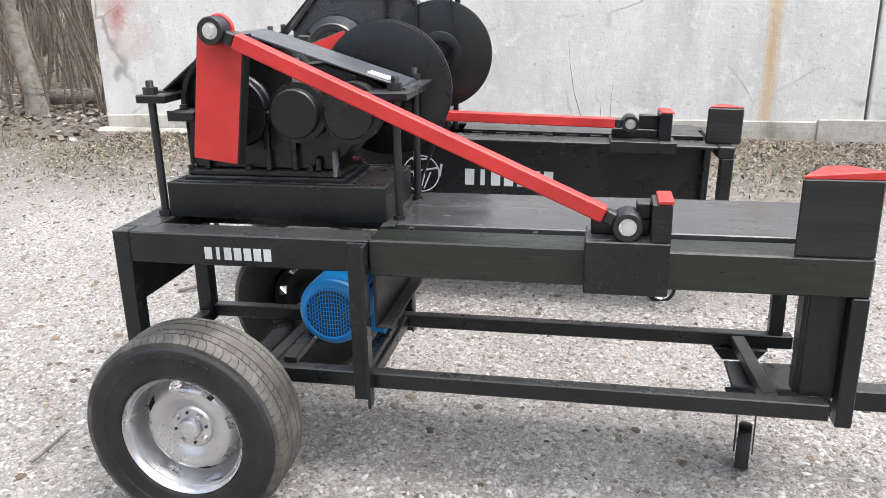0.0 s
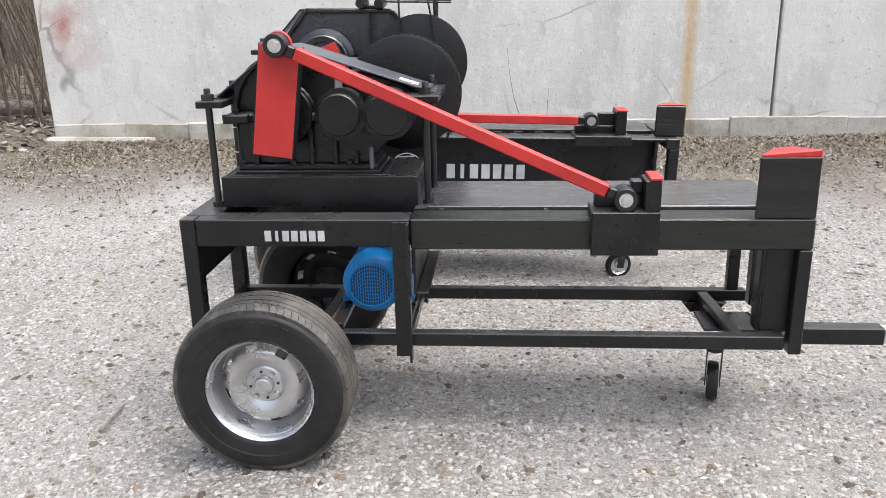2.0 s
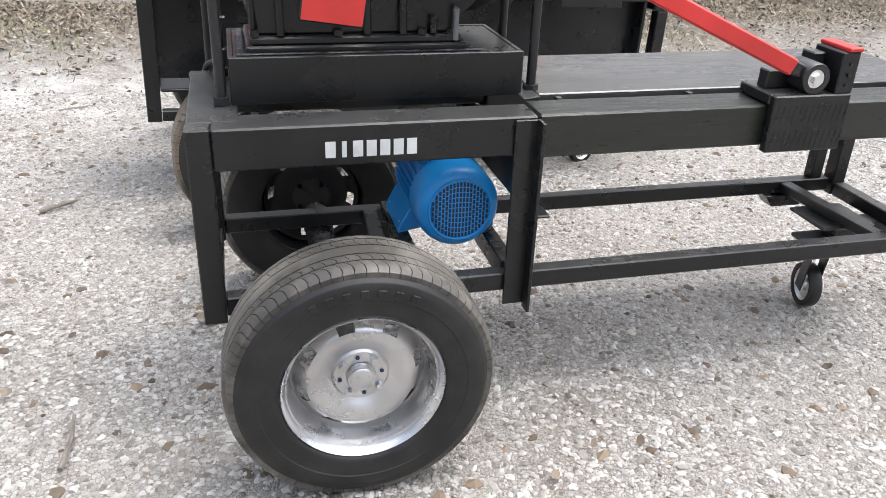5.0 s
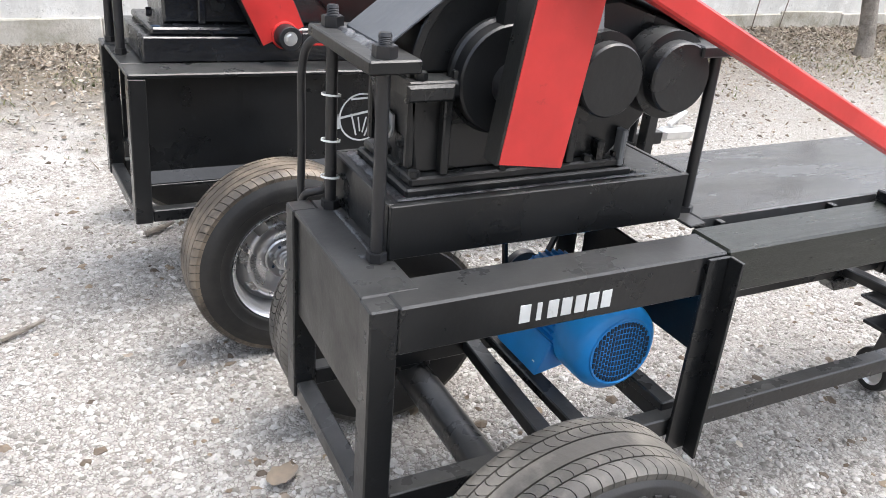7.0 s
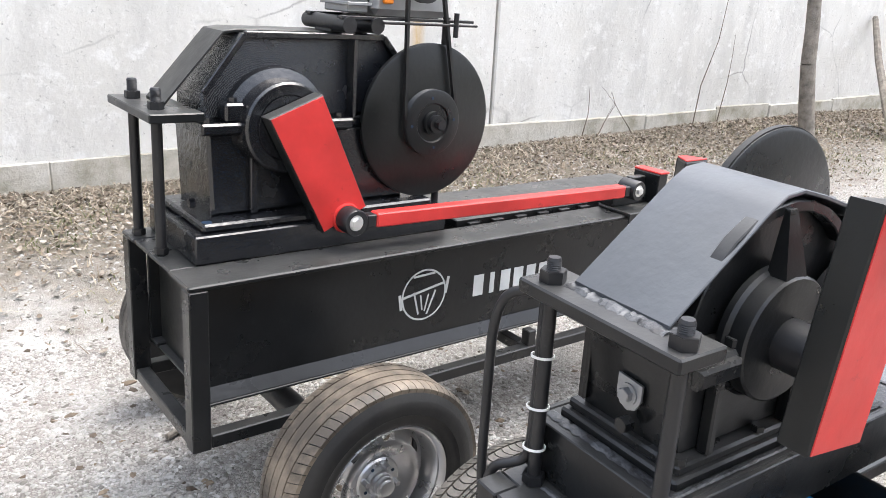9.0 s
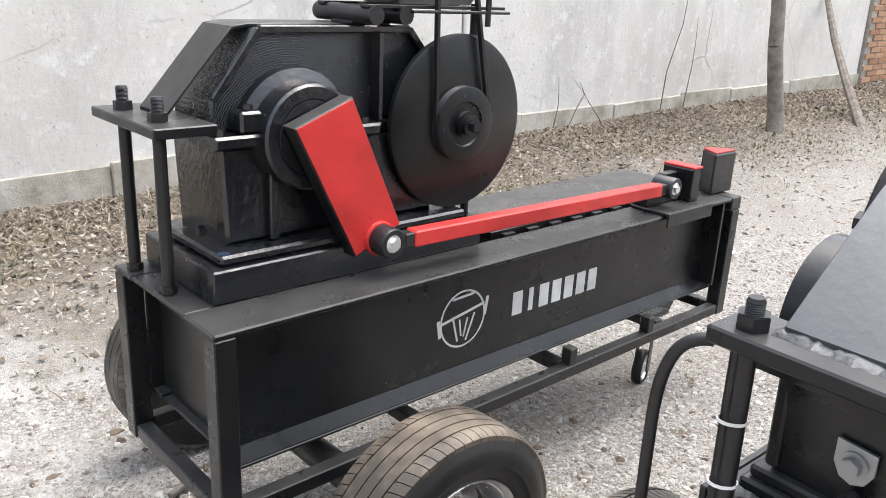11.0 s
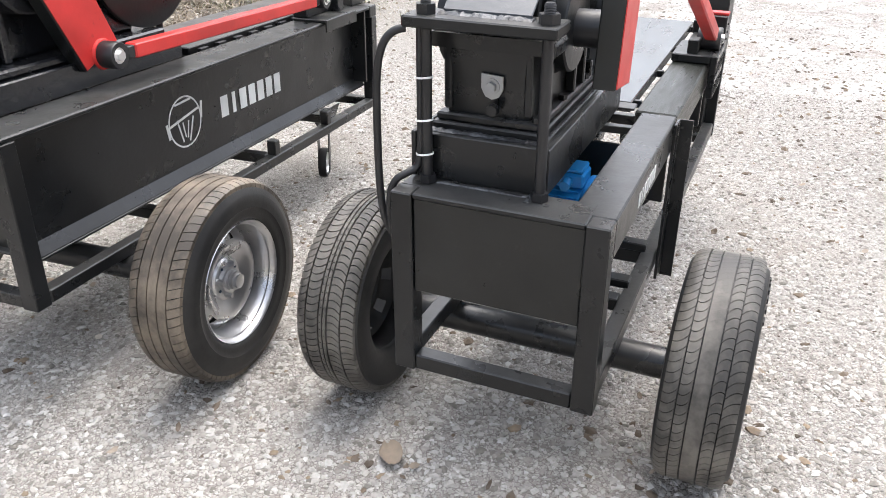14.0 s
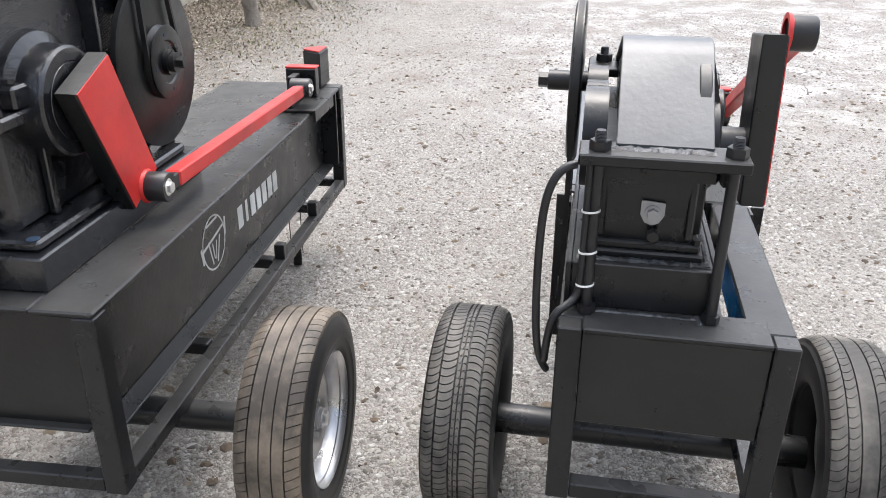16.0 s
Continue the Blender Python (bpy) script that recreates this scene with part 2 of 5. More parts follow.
def ground_material():
    m, t, b = nodes_of("packed_gravel")
    v = coords(t)

    def cells(scale):
        n = t.nodes.new("ShaderNodeTexVoronoi")
        n.inputs["Scale"].default_value = scale
        t.links.new(v, n.inputs["Vector"])
        return n

    small, tiny = cells(85), cells(190)
    edge = t.nodes.new("ShaderNodeTexVoronoi")
    edge.feature = "DISTANCE_TO_EDGE"
    edge.inputs["Scale"].default_value = 85
    t.links.new(v, edge.inputs["Vector"])
    grey = ramp(t, small.outputs["Color"], [(0.0, (0.19, 0.176, 0.156)), (0.4, (0.319, 0.300, 0.272)), (0.75, (0.407, 0.388, 0.360)), (1.0, (0.48, 0.467, 0.445))])
    grit = ramp(t, tiny.outputs["Color"], [(0.1, (0.17, 0.158, 0.14)), (0.6, (0.352, 0.332, 0.303)), (1.0, (0.46, 0.446, 0.424))])
    col = mix(t, ramp(t, noise_tex(t, v, 4, 6, 0.65), [(0.4, 0.1), (0.6, 0.85)]), grey, grit)
    col = mix(t, ramp(t, edge.outputs["Distance"], [(0.0, 0.85), (0.11, 0.0)]), col, (0.11, 0.097, 0.084))
    damp = ramp(t, noise_tex(t, v, 0.55, 6, 0.6), [(0.46, 0.0), (0.66, 0.5)])
    col = mix(t, damp, col, (0.2, 0.185, 0.165))
    soil = ramp(t, noise_tex(t, v, 1.7, 7, 0.7), [(0.5, 0.0), (0.68, 0.6)])
    col = mix(t, soil, col, (0.19, 0.16, 0.128))
    sep = t.nodes.new("ShaderNodeSeparateXYZ")
    t.links.new(v, sep.inputs[0])

    def span(axis, lo, hi):
        r = t.nodes.new("ShaderNodeMapRange")
        r.inputs["From Min"].default_value, r.inputs["From Max"].default_value = lo, hi
        t.links.new(sep.outputs[axis], r.inputs["Value"])
        return r.outputs[0]

    def math_of(op, p, q):
        x = t.nodes.new("ShaderNodeMath")
        x.operation = op
        for k, w in enumerate((p, q)):
            if isinstance(w, bpy.types.NodeSocket):
                t.links.new(w, x.inputs[k])
            else:
                x.inputs[k].default_value = w
        return x.outputs[0]

    # frost lies behind the far trailer and on the open yard beyond
    behind = math_of("MULTIPLY", math_of("MULTIPLY", span(0, 0.2, -0.4), span(0, -1.9, -1.1)), span(1, 1.4, 2.1))
    beyond = math_of("MULTIPLY", span(0, 2.6, 5.0), span(1, 2.2, 0.6))
    where = math_of("MAXIMUM", math_of("MAXIMUM", behind, beyond), 0.1)
    rime = ramp(t, noise_tex(t, v, 2.2, 10, 0.78), [(0.46, 0.0), (0.58, 0.48)])
    col = mix(t, math_of("MULTIPLY", where, rime), col, (0.66, 0.662, 0.66))
    far = t.nodes.new("ShaderNodeMath")
    far.operation = "MULTIPLY_ADD"
    t.links.new(noise_tex(t, v, 1.6, 7, 0.7), far.inputs[0])
    far.inputs[1].default_value = 2.2
    t.links.new(sep.outputs[1], far.inputs[2])
    verge = t.nodes.new("ShaderNodeMapRange")
    verge.inputs["From Min"].default_value, verge.inputs["From Max"].default_value = 3.8, 4.9
    t.links.new(far.outputs[0], verge.inputs["Value"])
    col = mix(t, verge.outputs[0], col, ramp(t, noise_tex(t, v, 14, 8, 0.7), [(0.3, (0.09, 0.075, 0.05)), (0.55, (0.17, 0.145, 0.11)), (0.75, (0.3, 0.27, 0.22))]))
    t.links.new(col, b.inputs["Base Color"])
    t.links.new(ramp(t, noise_tex(t, v, 0.8, 5), [(0.4, 0.85), (0.65, 0.5)]), b.inputs["Roughness"])
    h = t.nodes.new("ShaderNodeMath")
    h.operation = "MULTIPLY_ADD"
    t.links.new(tiny.outputs["Distance"], h.inputs[0])
    h.inputs[1].default_value = -0.5
    t.links.new(small.outputs["Color"], h.inputs[2])
    bump(t, b, h.outputs[0], 0.9, 0.012)
    return m


GROUND = ground_material()
EARTH = stone_like("bare_earth_and_litter", (0.1, 0.08, 0.06), (0.17, 0.14, 0.11), (0.26, 0.22, 0.18), 9, 0.9)


# ---- mesh helpers ----
def box(bm, x0, x1, y0, y1, z0, z1, bevel=0.003):
    """A bevelled box from its six limits."""
    r = bmesh.ops.create_cube(bm, size=1.0, matrix=Matrix.Translation(((x0 + x1) / 2, (y0 + y1) / 2, (z0 + z1) / 2)) @ Matrix.Diagonal((abs(x1 - x0), abs(y1 - y0), abs(z1 - z0), 1)))
    if bevel:
        es = list({e for v in r["verts"] for e in v.link_edges})
        bmesh.ops.bevel(bm, geom=es, offset=min(bevel, 0.3 * min(abs(x1 - x0), abs(y1 - y0), abs(z1 - z0))), segments=1, affect="EDGES")
    return bm


def solid(*a, **k):
    return box(bmesh.new(), *a, **k)


def tube(bm, p, q, r, seg=20, r2=None, bevel=0.0):
    """A closed cylinder from p to q."""
    p, q = Vector(p), Vector(q)
    m = Matrix.Translation((p + q) / 2) @ (q - p).to_track_quat("Z", "Y").to_matrix().to_4x4()
    r0 = bmesh.ops.create_cone(bm, cap_ends=True, segments=seg, radius1=r, radius2=r if r2 is None else r2, depth=(q - p).length, matrix=m)
    if bevel:
        vs = set(r0["verts"])
        es = [e for e in bm.edges if e.verts[0] in vs and e.verts[1] in vs and any(len(f.verts) > 4 for f in e.link_faces)]
        bmesh.ops.bevel(bm, geom=es, offset=bevel, segments=2, affect="EDGES")
    return bm


def prism(bm, outline, y0, y1, bevel=0.003):
    """An outline in x and z, drawn out from y0 to y1."""
    a = [bm.verts.new((x, y0, z)) for x, z in outline]
    b = [bm.verts.new((x, y1, z)) for x, z in outline]
    n = len(outline)
    faces = [bm.faces.new(a), bm.faces.new(list(reversed(b)))]
    for i in range(n):
        faces.append(bm.faces.new((a[i], b[i], b[(i + 1) % n], a[(i + 1) % n])))
    bmesh.ops.recalc_face_normals(bm, faces=faces)
    if bevel:
        es = list({e for f in faces[:2] for e in f.edges})
        bmesh.ops.bevel(bm, geom=es, offset=bevel, segments=1, affect="EDGES")
    return bm


def lathe(bm, profile, centre, axis=(0, -1, 0), seg=48):
    """Turn (radius, height) pairs about an axis through centre."""
    turn = Matrix.Translation(centre) @ Vector(axis).to_track_quat("Z", "Y").to_matrix().to_4x4()
    rings = []
    for r, h in profile:
        if r < 1e-5:
            rings.append([bm.verts.new(turn @ Vector((0, 0, h)))])
        else:
            rings.append([bm.verts.new(turn @ Vector((r * math.cos(a), r * math.sin(a), h))) for a in (2 * math.pi * k / seg for k in range(seg))])
    for a, b in zip(rings, rings[1:]):
        for k in range(seg):
            l = (k + 1) % seg
            if len(a) == 1 and len(b) == 1:
                continue
            if len(a) == 1:
                bm.faces.new((a[0], b[k], b[l]))
            elif len(b) == 1:
                bm.faces.new((a[k], b[0], a[l]))
            else:
                bm.faces.new((a[k], b[k], b[l], a[l]))
    bmesh.ops.recalc_face_normals(bm, faces=bm.faces[:])
    return bm


def bar(bm, p, q, w, h, bevel=0.003, roll=0.0):
    """A square-edged bar from p to q; w across, h upright."""
    p, q = Vector(p), Vector(q)
    d = (q - p)
    x = d.normalized()
    side = x.cross(Vector((0, 0, 1)))
    side = side.normalized() if side.length > 1e-4 else Vector((0, 1, 0))
    up = side.cross(x)
    m = Matrix((x, side, up)).transposed().to_4x4()
    tmp = box(bmesh.new(), 0, d.length, -w / 2, w / 2, -h / 2, h / 2, bevel)
    tmp.transform(Matrix.Translation(p) @ m @ pose(0, 0, 0, roll))
    me = bpy.data.meshes.new("tmp")
    tmp.to_mesh(me)
    tmp.free()
    bm.from_mesh(me)
    bpy.data.meshes.remove(me)
    return bm


def mesh_of(name, bm, material, smooth=35):
    me = bpy.data.meshes.new(name)
    if smooth:
        for f in bm.faces:
            f.smooth = True
        lim = radians(smooth)
        for e in bm.edges:
            if len(e.link_faces) == 2 and e.calc_face_angle(0) > lim:
                e.smooth = False
    bm.to_mesh(me)
    bm.free()
    me.materials.append(material)
    return me


def thing(name, loc, label, category, group=""):
    ob = new(name)
    ob.empty_display_size = 0.1
    ob.location = loc
    return tagged(ob, label, category, group)


def part(name, bm, material, parent, label=""):
    """One mesh, in world coordinates, under a thing or under a part."""
    ob = new(name, mesh_of(name, bm, material))
    ob.parent = parent
    if parent.type == "EMPTY":
        ob.matrix_parent_inverse = Matrix.Translation(-parent.location)
    return tagged(ob, label)


def loose(name, bm, material, label, category, group="", kind="", smooth=35):
    ob = new(name, mesh_of(name, bm, material, smooth))
    return tagged(ob, label, category, group, kind)


def hexagon(bm, p, q, r):
    return tube(bm, p, q, r, 6, bevel=0.001)


def stud(parent, x, y, z0, z1, plate_z, r=0.0115):
    """A threaded rod with a foot nut and a nut on the clamp plate."""
    bm = bmesh.new()
    rings = int((z1 - plate_z) / 0.0028)
    prof = [(0.0, z0)] + [(r, z0), (r, plate_z)]
    for k in range(rings):
        prof += [(r * 0.91, plate_z + (k + 0.5) * 0.0028), (r, plate_z + (k + 1) * 0.0028)]
    prof += [(r * 0.8, z1 + 0.003), (0.0, z1 + 0.003)]
    lathe(bm, prof, (x, y, 0), (0, 0, 1), 14)
    rod = part("clamp_rod", bm, STEEL_DARK, parent)
    part("nut", hexagon(bmesh.new(), (x, y, plate_z), (x, y, plate_z + 0.02), 0.021), STEEL_DARK, rod)
    part("foot_nut", hexagon(bmesh.new(), (x, y, z0), (x, y, z0 + 0.018), 0.019), STEEL_DARK, rod)
    return rod


def weld_strip(parent, p, q, width, high, seed=1):
    """An uneven flat run of weld from p to q, lying on a level face."""
    p, q = Vector(p), Vector(q)
    d = (q - p).normalized()
    n = Vector((-d.y, d.x, 0))
    rg = random.Random(seed)
    steps = max(6, int((q - p).length / 0.006))
    bm, lines = bmesh.new(), []
    for k in range(steps + 1):
        c = p.lerp(q, k / steps)
        wl = width * (0.38 + 0.16 * rg.random())
        wr = width * (0.34 + 0.24 * rg.random())
        h = high * (0.4 + 0.6 * rg.random())
        lines.append([bm.verts.new(v) for v in (c - n * wl, c - n * wl * 0.5 + Vector((0, 0, h)), c + n * wr * 0.5 + Vector((0, 0, h * 0.9)), c + n * wr)])
    for a, b in zip(lines, lines[1:]):
        for i in range(3):
            bm.faces.new((a[i], a[i + 1], b[i + 1], b[i]))
    bm.faces.new(lines[0])
    bm.faces.new(lines[-1])
    bmesh.ops.recalc_face_normals(bm, faces=bm.faces[:])
    return part("weld_seam", bm, BEAD, parent)


def pin(parent, x, y0, y1, z, r=0.036):
    """A bushing with a bolt through it; y0 is the free end."""
    bm = bmesh.new()
    lathe(bm, [(0.0, 0.0), (r, 0.0), (r, y1 - y0 - 0.004), (r * 0.93, y1 - y0), (r * 0.62, y1 - y0), (r * 0.58, y1 - y0 - 0.006), (0.0, y1 - y0 - 0.006)], (x, y1, z), (0, -1, 0), 32)
    b = part("pivot_bushing", bm, STEEL_DARK, parent)
    bolt = lathe(bmesh.new(), [(0.0, 0.0), (r * 0.6, 0.0), (r * 0.58, 0.004), (0.0, 0.005)], (x, y0 + 0.006, z), (0, -1, 0), 24)
    hexagon(bolt, (x, y0 + 0.003, z), (x, y0 - 0.008, z), r * 0.4)
    part("bolt", bolt, ZINC, b, "bright zinc-plated bolt")
    return b


def wheel(parent, x, y, z, out, r=0.288, width=0.172, tread=1, rim_mat=RIM, tread_mat=TREAD, spin=0.0, proud=False, k0=0.935, lettering=0):
    """A car wheel: pressed steel rim, tyre with cut tread; out is -1 or 1 along y, the side that shows the disc."""
    w = width / 2
    axis = (0, out, 0)
    c = (x, y, z)
    bm = bmesh.new()
    # barrel, outer flange and dished disc, with slots cut through it
    prof = [(0.164, w * 0.7), (0.176, w * 0.78), (0.181, w * 0.88), (0.178, w * 0.93), (0.171, w * 0.86),
(0.167, w * 0.7), (0.162, w * 0.6), (0.158, w * 0.42), (0.155, w * 0.1), (0.152, w * 0.02), (0.147, w * 0.05), (0.140, w * 0.17), (0.131, w * 0.34), (0.121, w * 0.44), (0.108, w * 0.48), (0.09, w * 0.42), (0.074, w * 0.3), (0.064, w * 0.24), (0.059, w * 0.3), (0.03, w * 0.3), (0.0, w * 0.3)]
    lathe(bm, [(rr * k0, hh) for rr, hh in prof], c, axis, 64)
    bm.faces.ensure_lookup_table()
    turn0 = int(spin * 10)
    gone = [bm.faces[ring * 64 + (8 * q + m + turn0) % 64] for ring in (11, 12) for q in range(8) for m in range(3)]
    bmesh.ops.delete(bm, geom=gone, context="FACES")
    disc = part("wheel", bm, rim_mat, parent)
    # inner barrel in one near-black colour
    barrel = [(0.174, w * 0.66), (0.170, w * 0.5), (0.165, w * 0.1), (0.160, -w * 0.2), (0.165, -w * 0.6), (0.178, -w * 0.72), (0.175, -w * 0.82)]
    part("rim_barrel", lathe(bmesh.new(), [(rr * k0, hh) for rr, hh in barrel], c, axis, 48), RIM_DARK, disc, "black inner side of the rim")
    # hub cap and bolts
    if proud:
        prof = [(0.04, w * 0.3), (0.036, w * 0.42), (0.03, w * 0.44), (0.03, w * 0.56), (0.026, w * 0.58), (0.026, w * 0.68), (0.02, w * 0.7), (0.02, w * 0.8), (0.0, w * 0.82)]
    else:
        prof = [(0.031, w * 0.32), (0.031, w * 0.42), (0.028, w * 0.48), (0.024, w * 0.46), (0.02, w * 0.5), (0.0, w * 0.53)]
    part("hub_cap", lathe(bmesh.new(), prof, c, axis, 28), rim_mat, disc)
    for k in range(4):
        a = spin + math.pi / 4 + k * math.pi / 2
        p = Vector((x + 0.046 * math.cos(a), y, z + 0.046 * math.sin(a)))
        part("wheel_bolt", tube(bmesh.new(), p + Vector((0, out * w * 0.3, 0)), p + Vector((0, out * w * (0.55 if proud else 0.44), 0)), 0.009, 6, 0.007), rim_mat, disc)
        p = Vector((x + 0.044 * math.cos(a + 0.78), y, z + 0.044 * math.sin(a + 0.78)))
        part("bolt_hole", tube(bmesh.new(), p + Vector((0, out * w * 0.32, 0)), p + Vector((0, out * w * 0.342, 0)), 0.0045, 10), HOLE_SHADE, disc)
    # tyre carcass
    sh = r - 0.008
    q = k0 * 0.181
    prof = [(q - 0.014, -w * 0.72), (q - 0.008, -w * 0.84), (q + 0.013, -w * 0.97), (0.225, -w * 1.04), (0.25, -w * 1.0), (sh - 0.014, -w * 0.92), (sh - 0.003, -w * 0.8), (sh + 0.002, -w * 0.5), (sh + 0.003, 0.0), (sh + 0.002, w * 0.5), (sh - 0.003, w * 0.8), (sh - 0.014, w * 0.92), (0.25, w * 1.0),
            (0.247, w * 1.025), (0.228, w * 1.05), (0.213, w * 1.045), (0.211, w * 1.025), (q + 0.02, w * 1.0), (q + 0.012, w * 0.985), (q + 0.006, w * 0.97), (q, w * 0.9), (q - 0.006, w * 0.74)]
    for k in range(lettering):
        a = math.pi * 0.64 - k * math.pi * 0.28 / max(1, lettering - 1)
        n1, t1 = Vector((math.cos(a), 0, math.sin(a))), Vector((-math.sin(a), 0, math.cos(a)))
        bm = box(bmesh.new(), -0.008, 0.008, -0.003, 0.003, -0.007, 0.007, 0.001)
        bm.transform(Matrix.Translation(Vector(c) + n1 * 0.228 + Vector((0, out * w * 1.05, 0))) @ Matrix((t1, Vector((0, 1, 0)), n1)).transposed().to_4x4())
        part("raised_bar", bm, RUBBER, disc)
    tyre = part("tyre", lathe(bmesh.new(), prof, c, axis, 72), RUBBER, disc)
    # tread blocks in rows round the crown
    bm = bmesh.new()
    rows = {1: [(-0.73, 0.37), (-0.375, 0.29), (0.0, 0.4), (0.375, 0.29), (0.73, 0.37)], 2: [(-0.77, 0.34), (-0.36, 0.4), (-0.06, 0.1), (0.07, 0.1), (0.36, 0.4), (0.77, 0.34)], 3: [(-0.72, 0.38), (-0.34, 0.31), (0.0, 0.31), (0.34, 0.31), (0.72, 0.38)]}[tread]
    count = {1: 76, 2: 90, 3: 72}[tread]
    gap = {1: 0.05, 2: 0.13, 3: 0.06}[tread]
    slant = {1: 0.022, 2: 0.012, 3: 0.016}[tread]
    for ri, (pos, wid) in enumerate(rows):
        for k in range(count):
            a = 2 * math.pi * (k + (0.5 if tread < 3 and ri % 2 else 0.0)) / count
            rib = (tread == 3 and abs(pos) < 0.6) or (tread == 1 and abs(pos) < 0.2)
            da = math.pi / count * (1 - (0 if rib else gap))
            side, steps = math.copysign(1, pos), 4
            grid = []
            for i in range(steps + 1):
                f = 2 * i / steps - 1
                bend = slant * (0.3 if tread == 1 else 0.5) * (1 - f * f) * side if tread < 3 and not rib else 0.0
                line = []
                for rr, sa, shrink in ((sh - 0.006, -1, 1.0), (r, -1, 0.97), (r, 1, 0.97), (sh - 0.006, 1, 1.0)):
                    yy = w * (pos + f * wid / 2 * shrink)
                    drop = 0.012 * ((abs(yy) / w - 0.6) / 0.33) ** 2 if abs(yy) > w * 0.6 else 0.0
                    lean = (slant * (yy / w) * (1 if tread != 2 else side) * 2 + bend) / r
                    aa = a + sa * da * (1.0 if rib else shrink) + lean
                    line.append(bm.verts.new((x + (rr - drop) * math.cos(aa), y + yy, z + (rr - drop) * math.sin(aa))))
                grid.append(line)
            for p, q in zip(grid, grid[1:]):
                for i in range(3):
                    bm.faces.new((p[i], p[i + 1], q[i + 1], q[i]))
            bm.faces.new(grid[0])
            bm.faces.new(grid[-1])
    bmesh.ops.recalc_face_normals(bm, faces=bm.faces[:])
    tagged(part("tread", bm, tread_mat, disc, "dusty worn tyre tread"), kind="stuff")
    return disc


def stencil_word(parent, x0, x1, y, z0, z1, slant=0.0):
    """Seven plain stencilled bars in a row, where the maker's word stands."""
    n = 7
    step = (x1 - x0) / n
    for k in range(n):
        w = step * (0.34 if k == 1 else 0.74)
        xa = x0 + k * step + (step - w) / 2
        bm = bmesh.new()
        box(bm, xa, xa + w, y - 0.0012, y, z0, z1, 0)
        part("stencilled_bar", bm, STENCIL, parent, "pale grey stencilled bar")


def stencil_badge(parent, x, y, z, r):
    """A round stencilled badge: ring and plain crossing strokes."""
    bm = bmesh.new()
    seg = 40
    strokes = []
    for a0, a1 in ((0.0, 2 * math.pi),):
        for k in range(seg):
            b0, b1 = a0 + (a1 - a0) * k / seg, a0 + (a1 - a0) * (k + 1) / seg
            q = [(r, b0), (r, b1), (r * 0.93, b1), (r * 0.93, b0)]
            bm.faces.new([bm.verts.new((x + rr * math.cos(a), y - 0.001, z + rr * math.sin(a))) for rr, a in q])
    for p, q, w in (((-0.95, 0.0), (0.95, 0.35), 0.09), ((-0.5, 0.75), (0.45, 0.8), 0.08), ((-0.45, 0.15), (-0.2, -0.75), 0.07), ((0.5, 0.1), (0.15, -0.8), 0.07), ((-0.15, 0.0), (-0.05, -0.6), 0.06), ((0.2, 0.0), (0.05, -0.65), 0.06),
                    ((-1.05, 0.15), (-0.95, -0.45), 0.12), ((1.05, 0.55), (0.95, -0.1), 0.12)):
        strokes.append((p, q, w))
    badge = part("stencilled_badge", bm, STENCIL, parent, "round pale grey stencilled badge")
    for p, q, w in strokes:
        part("badge_stroke", bar(bmesh.new(), (x + p[0] * r, y - 0.0008, z + p[1] * r), (x + q[0] * r, y - 0.0008, z + q[1] * r), 0.0012, w * r, 0), STENCIL, badge)


def caster(parent, x, y, top, r, axis, base=0.0):
    ax = Vector(axis).normalized()
    fore = Vector((-ax.y, ax.x, 0))
    fork = bmesh.new()
    for s in (-1, 1):
        a = Vector((x, y, base + r)) + ax * s * 0.025
        bar(fork, a - Vector((0, 0, 0.012)), a + Vector((0, 0, top - 0.03 - base - r)) - fore * 0.025, 0.004, 0.04, 0.001)
    fork.faces.ensure_lookup_table()
    tube(fork, (x - fore.x * 0.02, y - fore.y * 0.02, top - 0.035), (x - fore.x * 0.02, y - fore.y * 0.02, top - 0.012), 0.03, 20)
    c = part("caster", fork, STEEL_DARK, parent, "black swivel caster")
    part("caster_tyre", lathe(bmesh.new(), [(r * 0.72, -0.017), (r * 0.95, -0.018), (r, -0.01), (r, 0.01), (r * 0.95, 0.018), (r * 0.72, 0.017)], (x, y, base + r), ax, 36), RUBBER, c)
    part("caster_rim", lathe(bmesh.new(), [(0, -0.01), (r * 0.25, -0.016), (r * 0.3, -0.006), (r * 0.62, -0.006), (r * 0.73, -0.014), (r * 0.73, 0.014), (r * 0.62, 0.006), (r * 0.3, 0.006), (r * 0.25, 0.016), (0, 0.01)], (x, y, base + r), ax, 32), ZINC, c, "bright metal caster rim")
    box(b := bmesh.new(), x - 0.06, x + 0.06, y - 0.05, y + 0.05, top - 0.012, top, 0.002)
    part("caster_plate", b, BLACK, c)
    return c


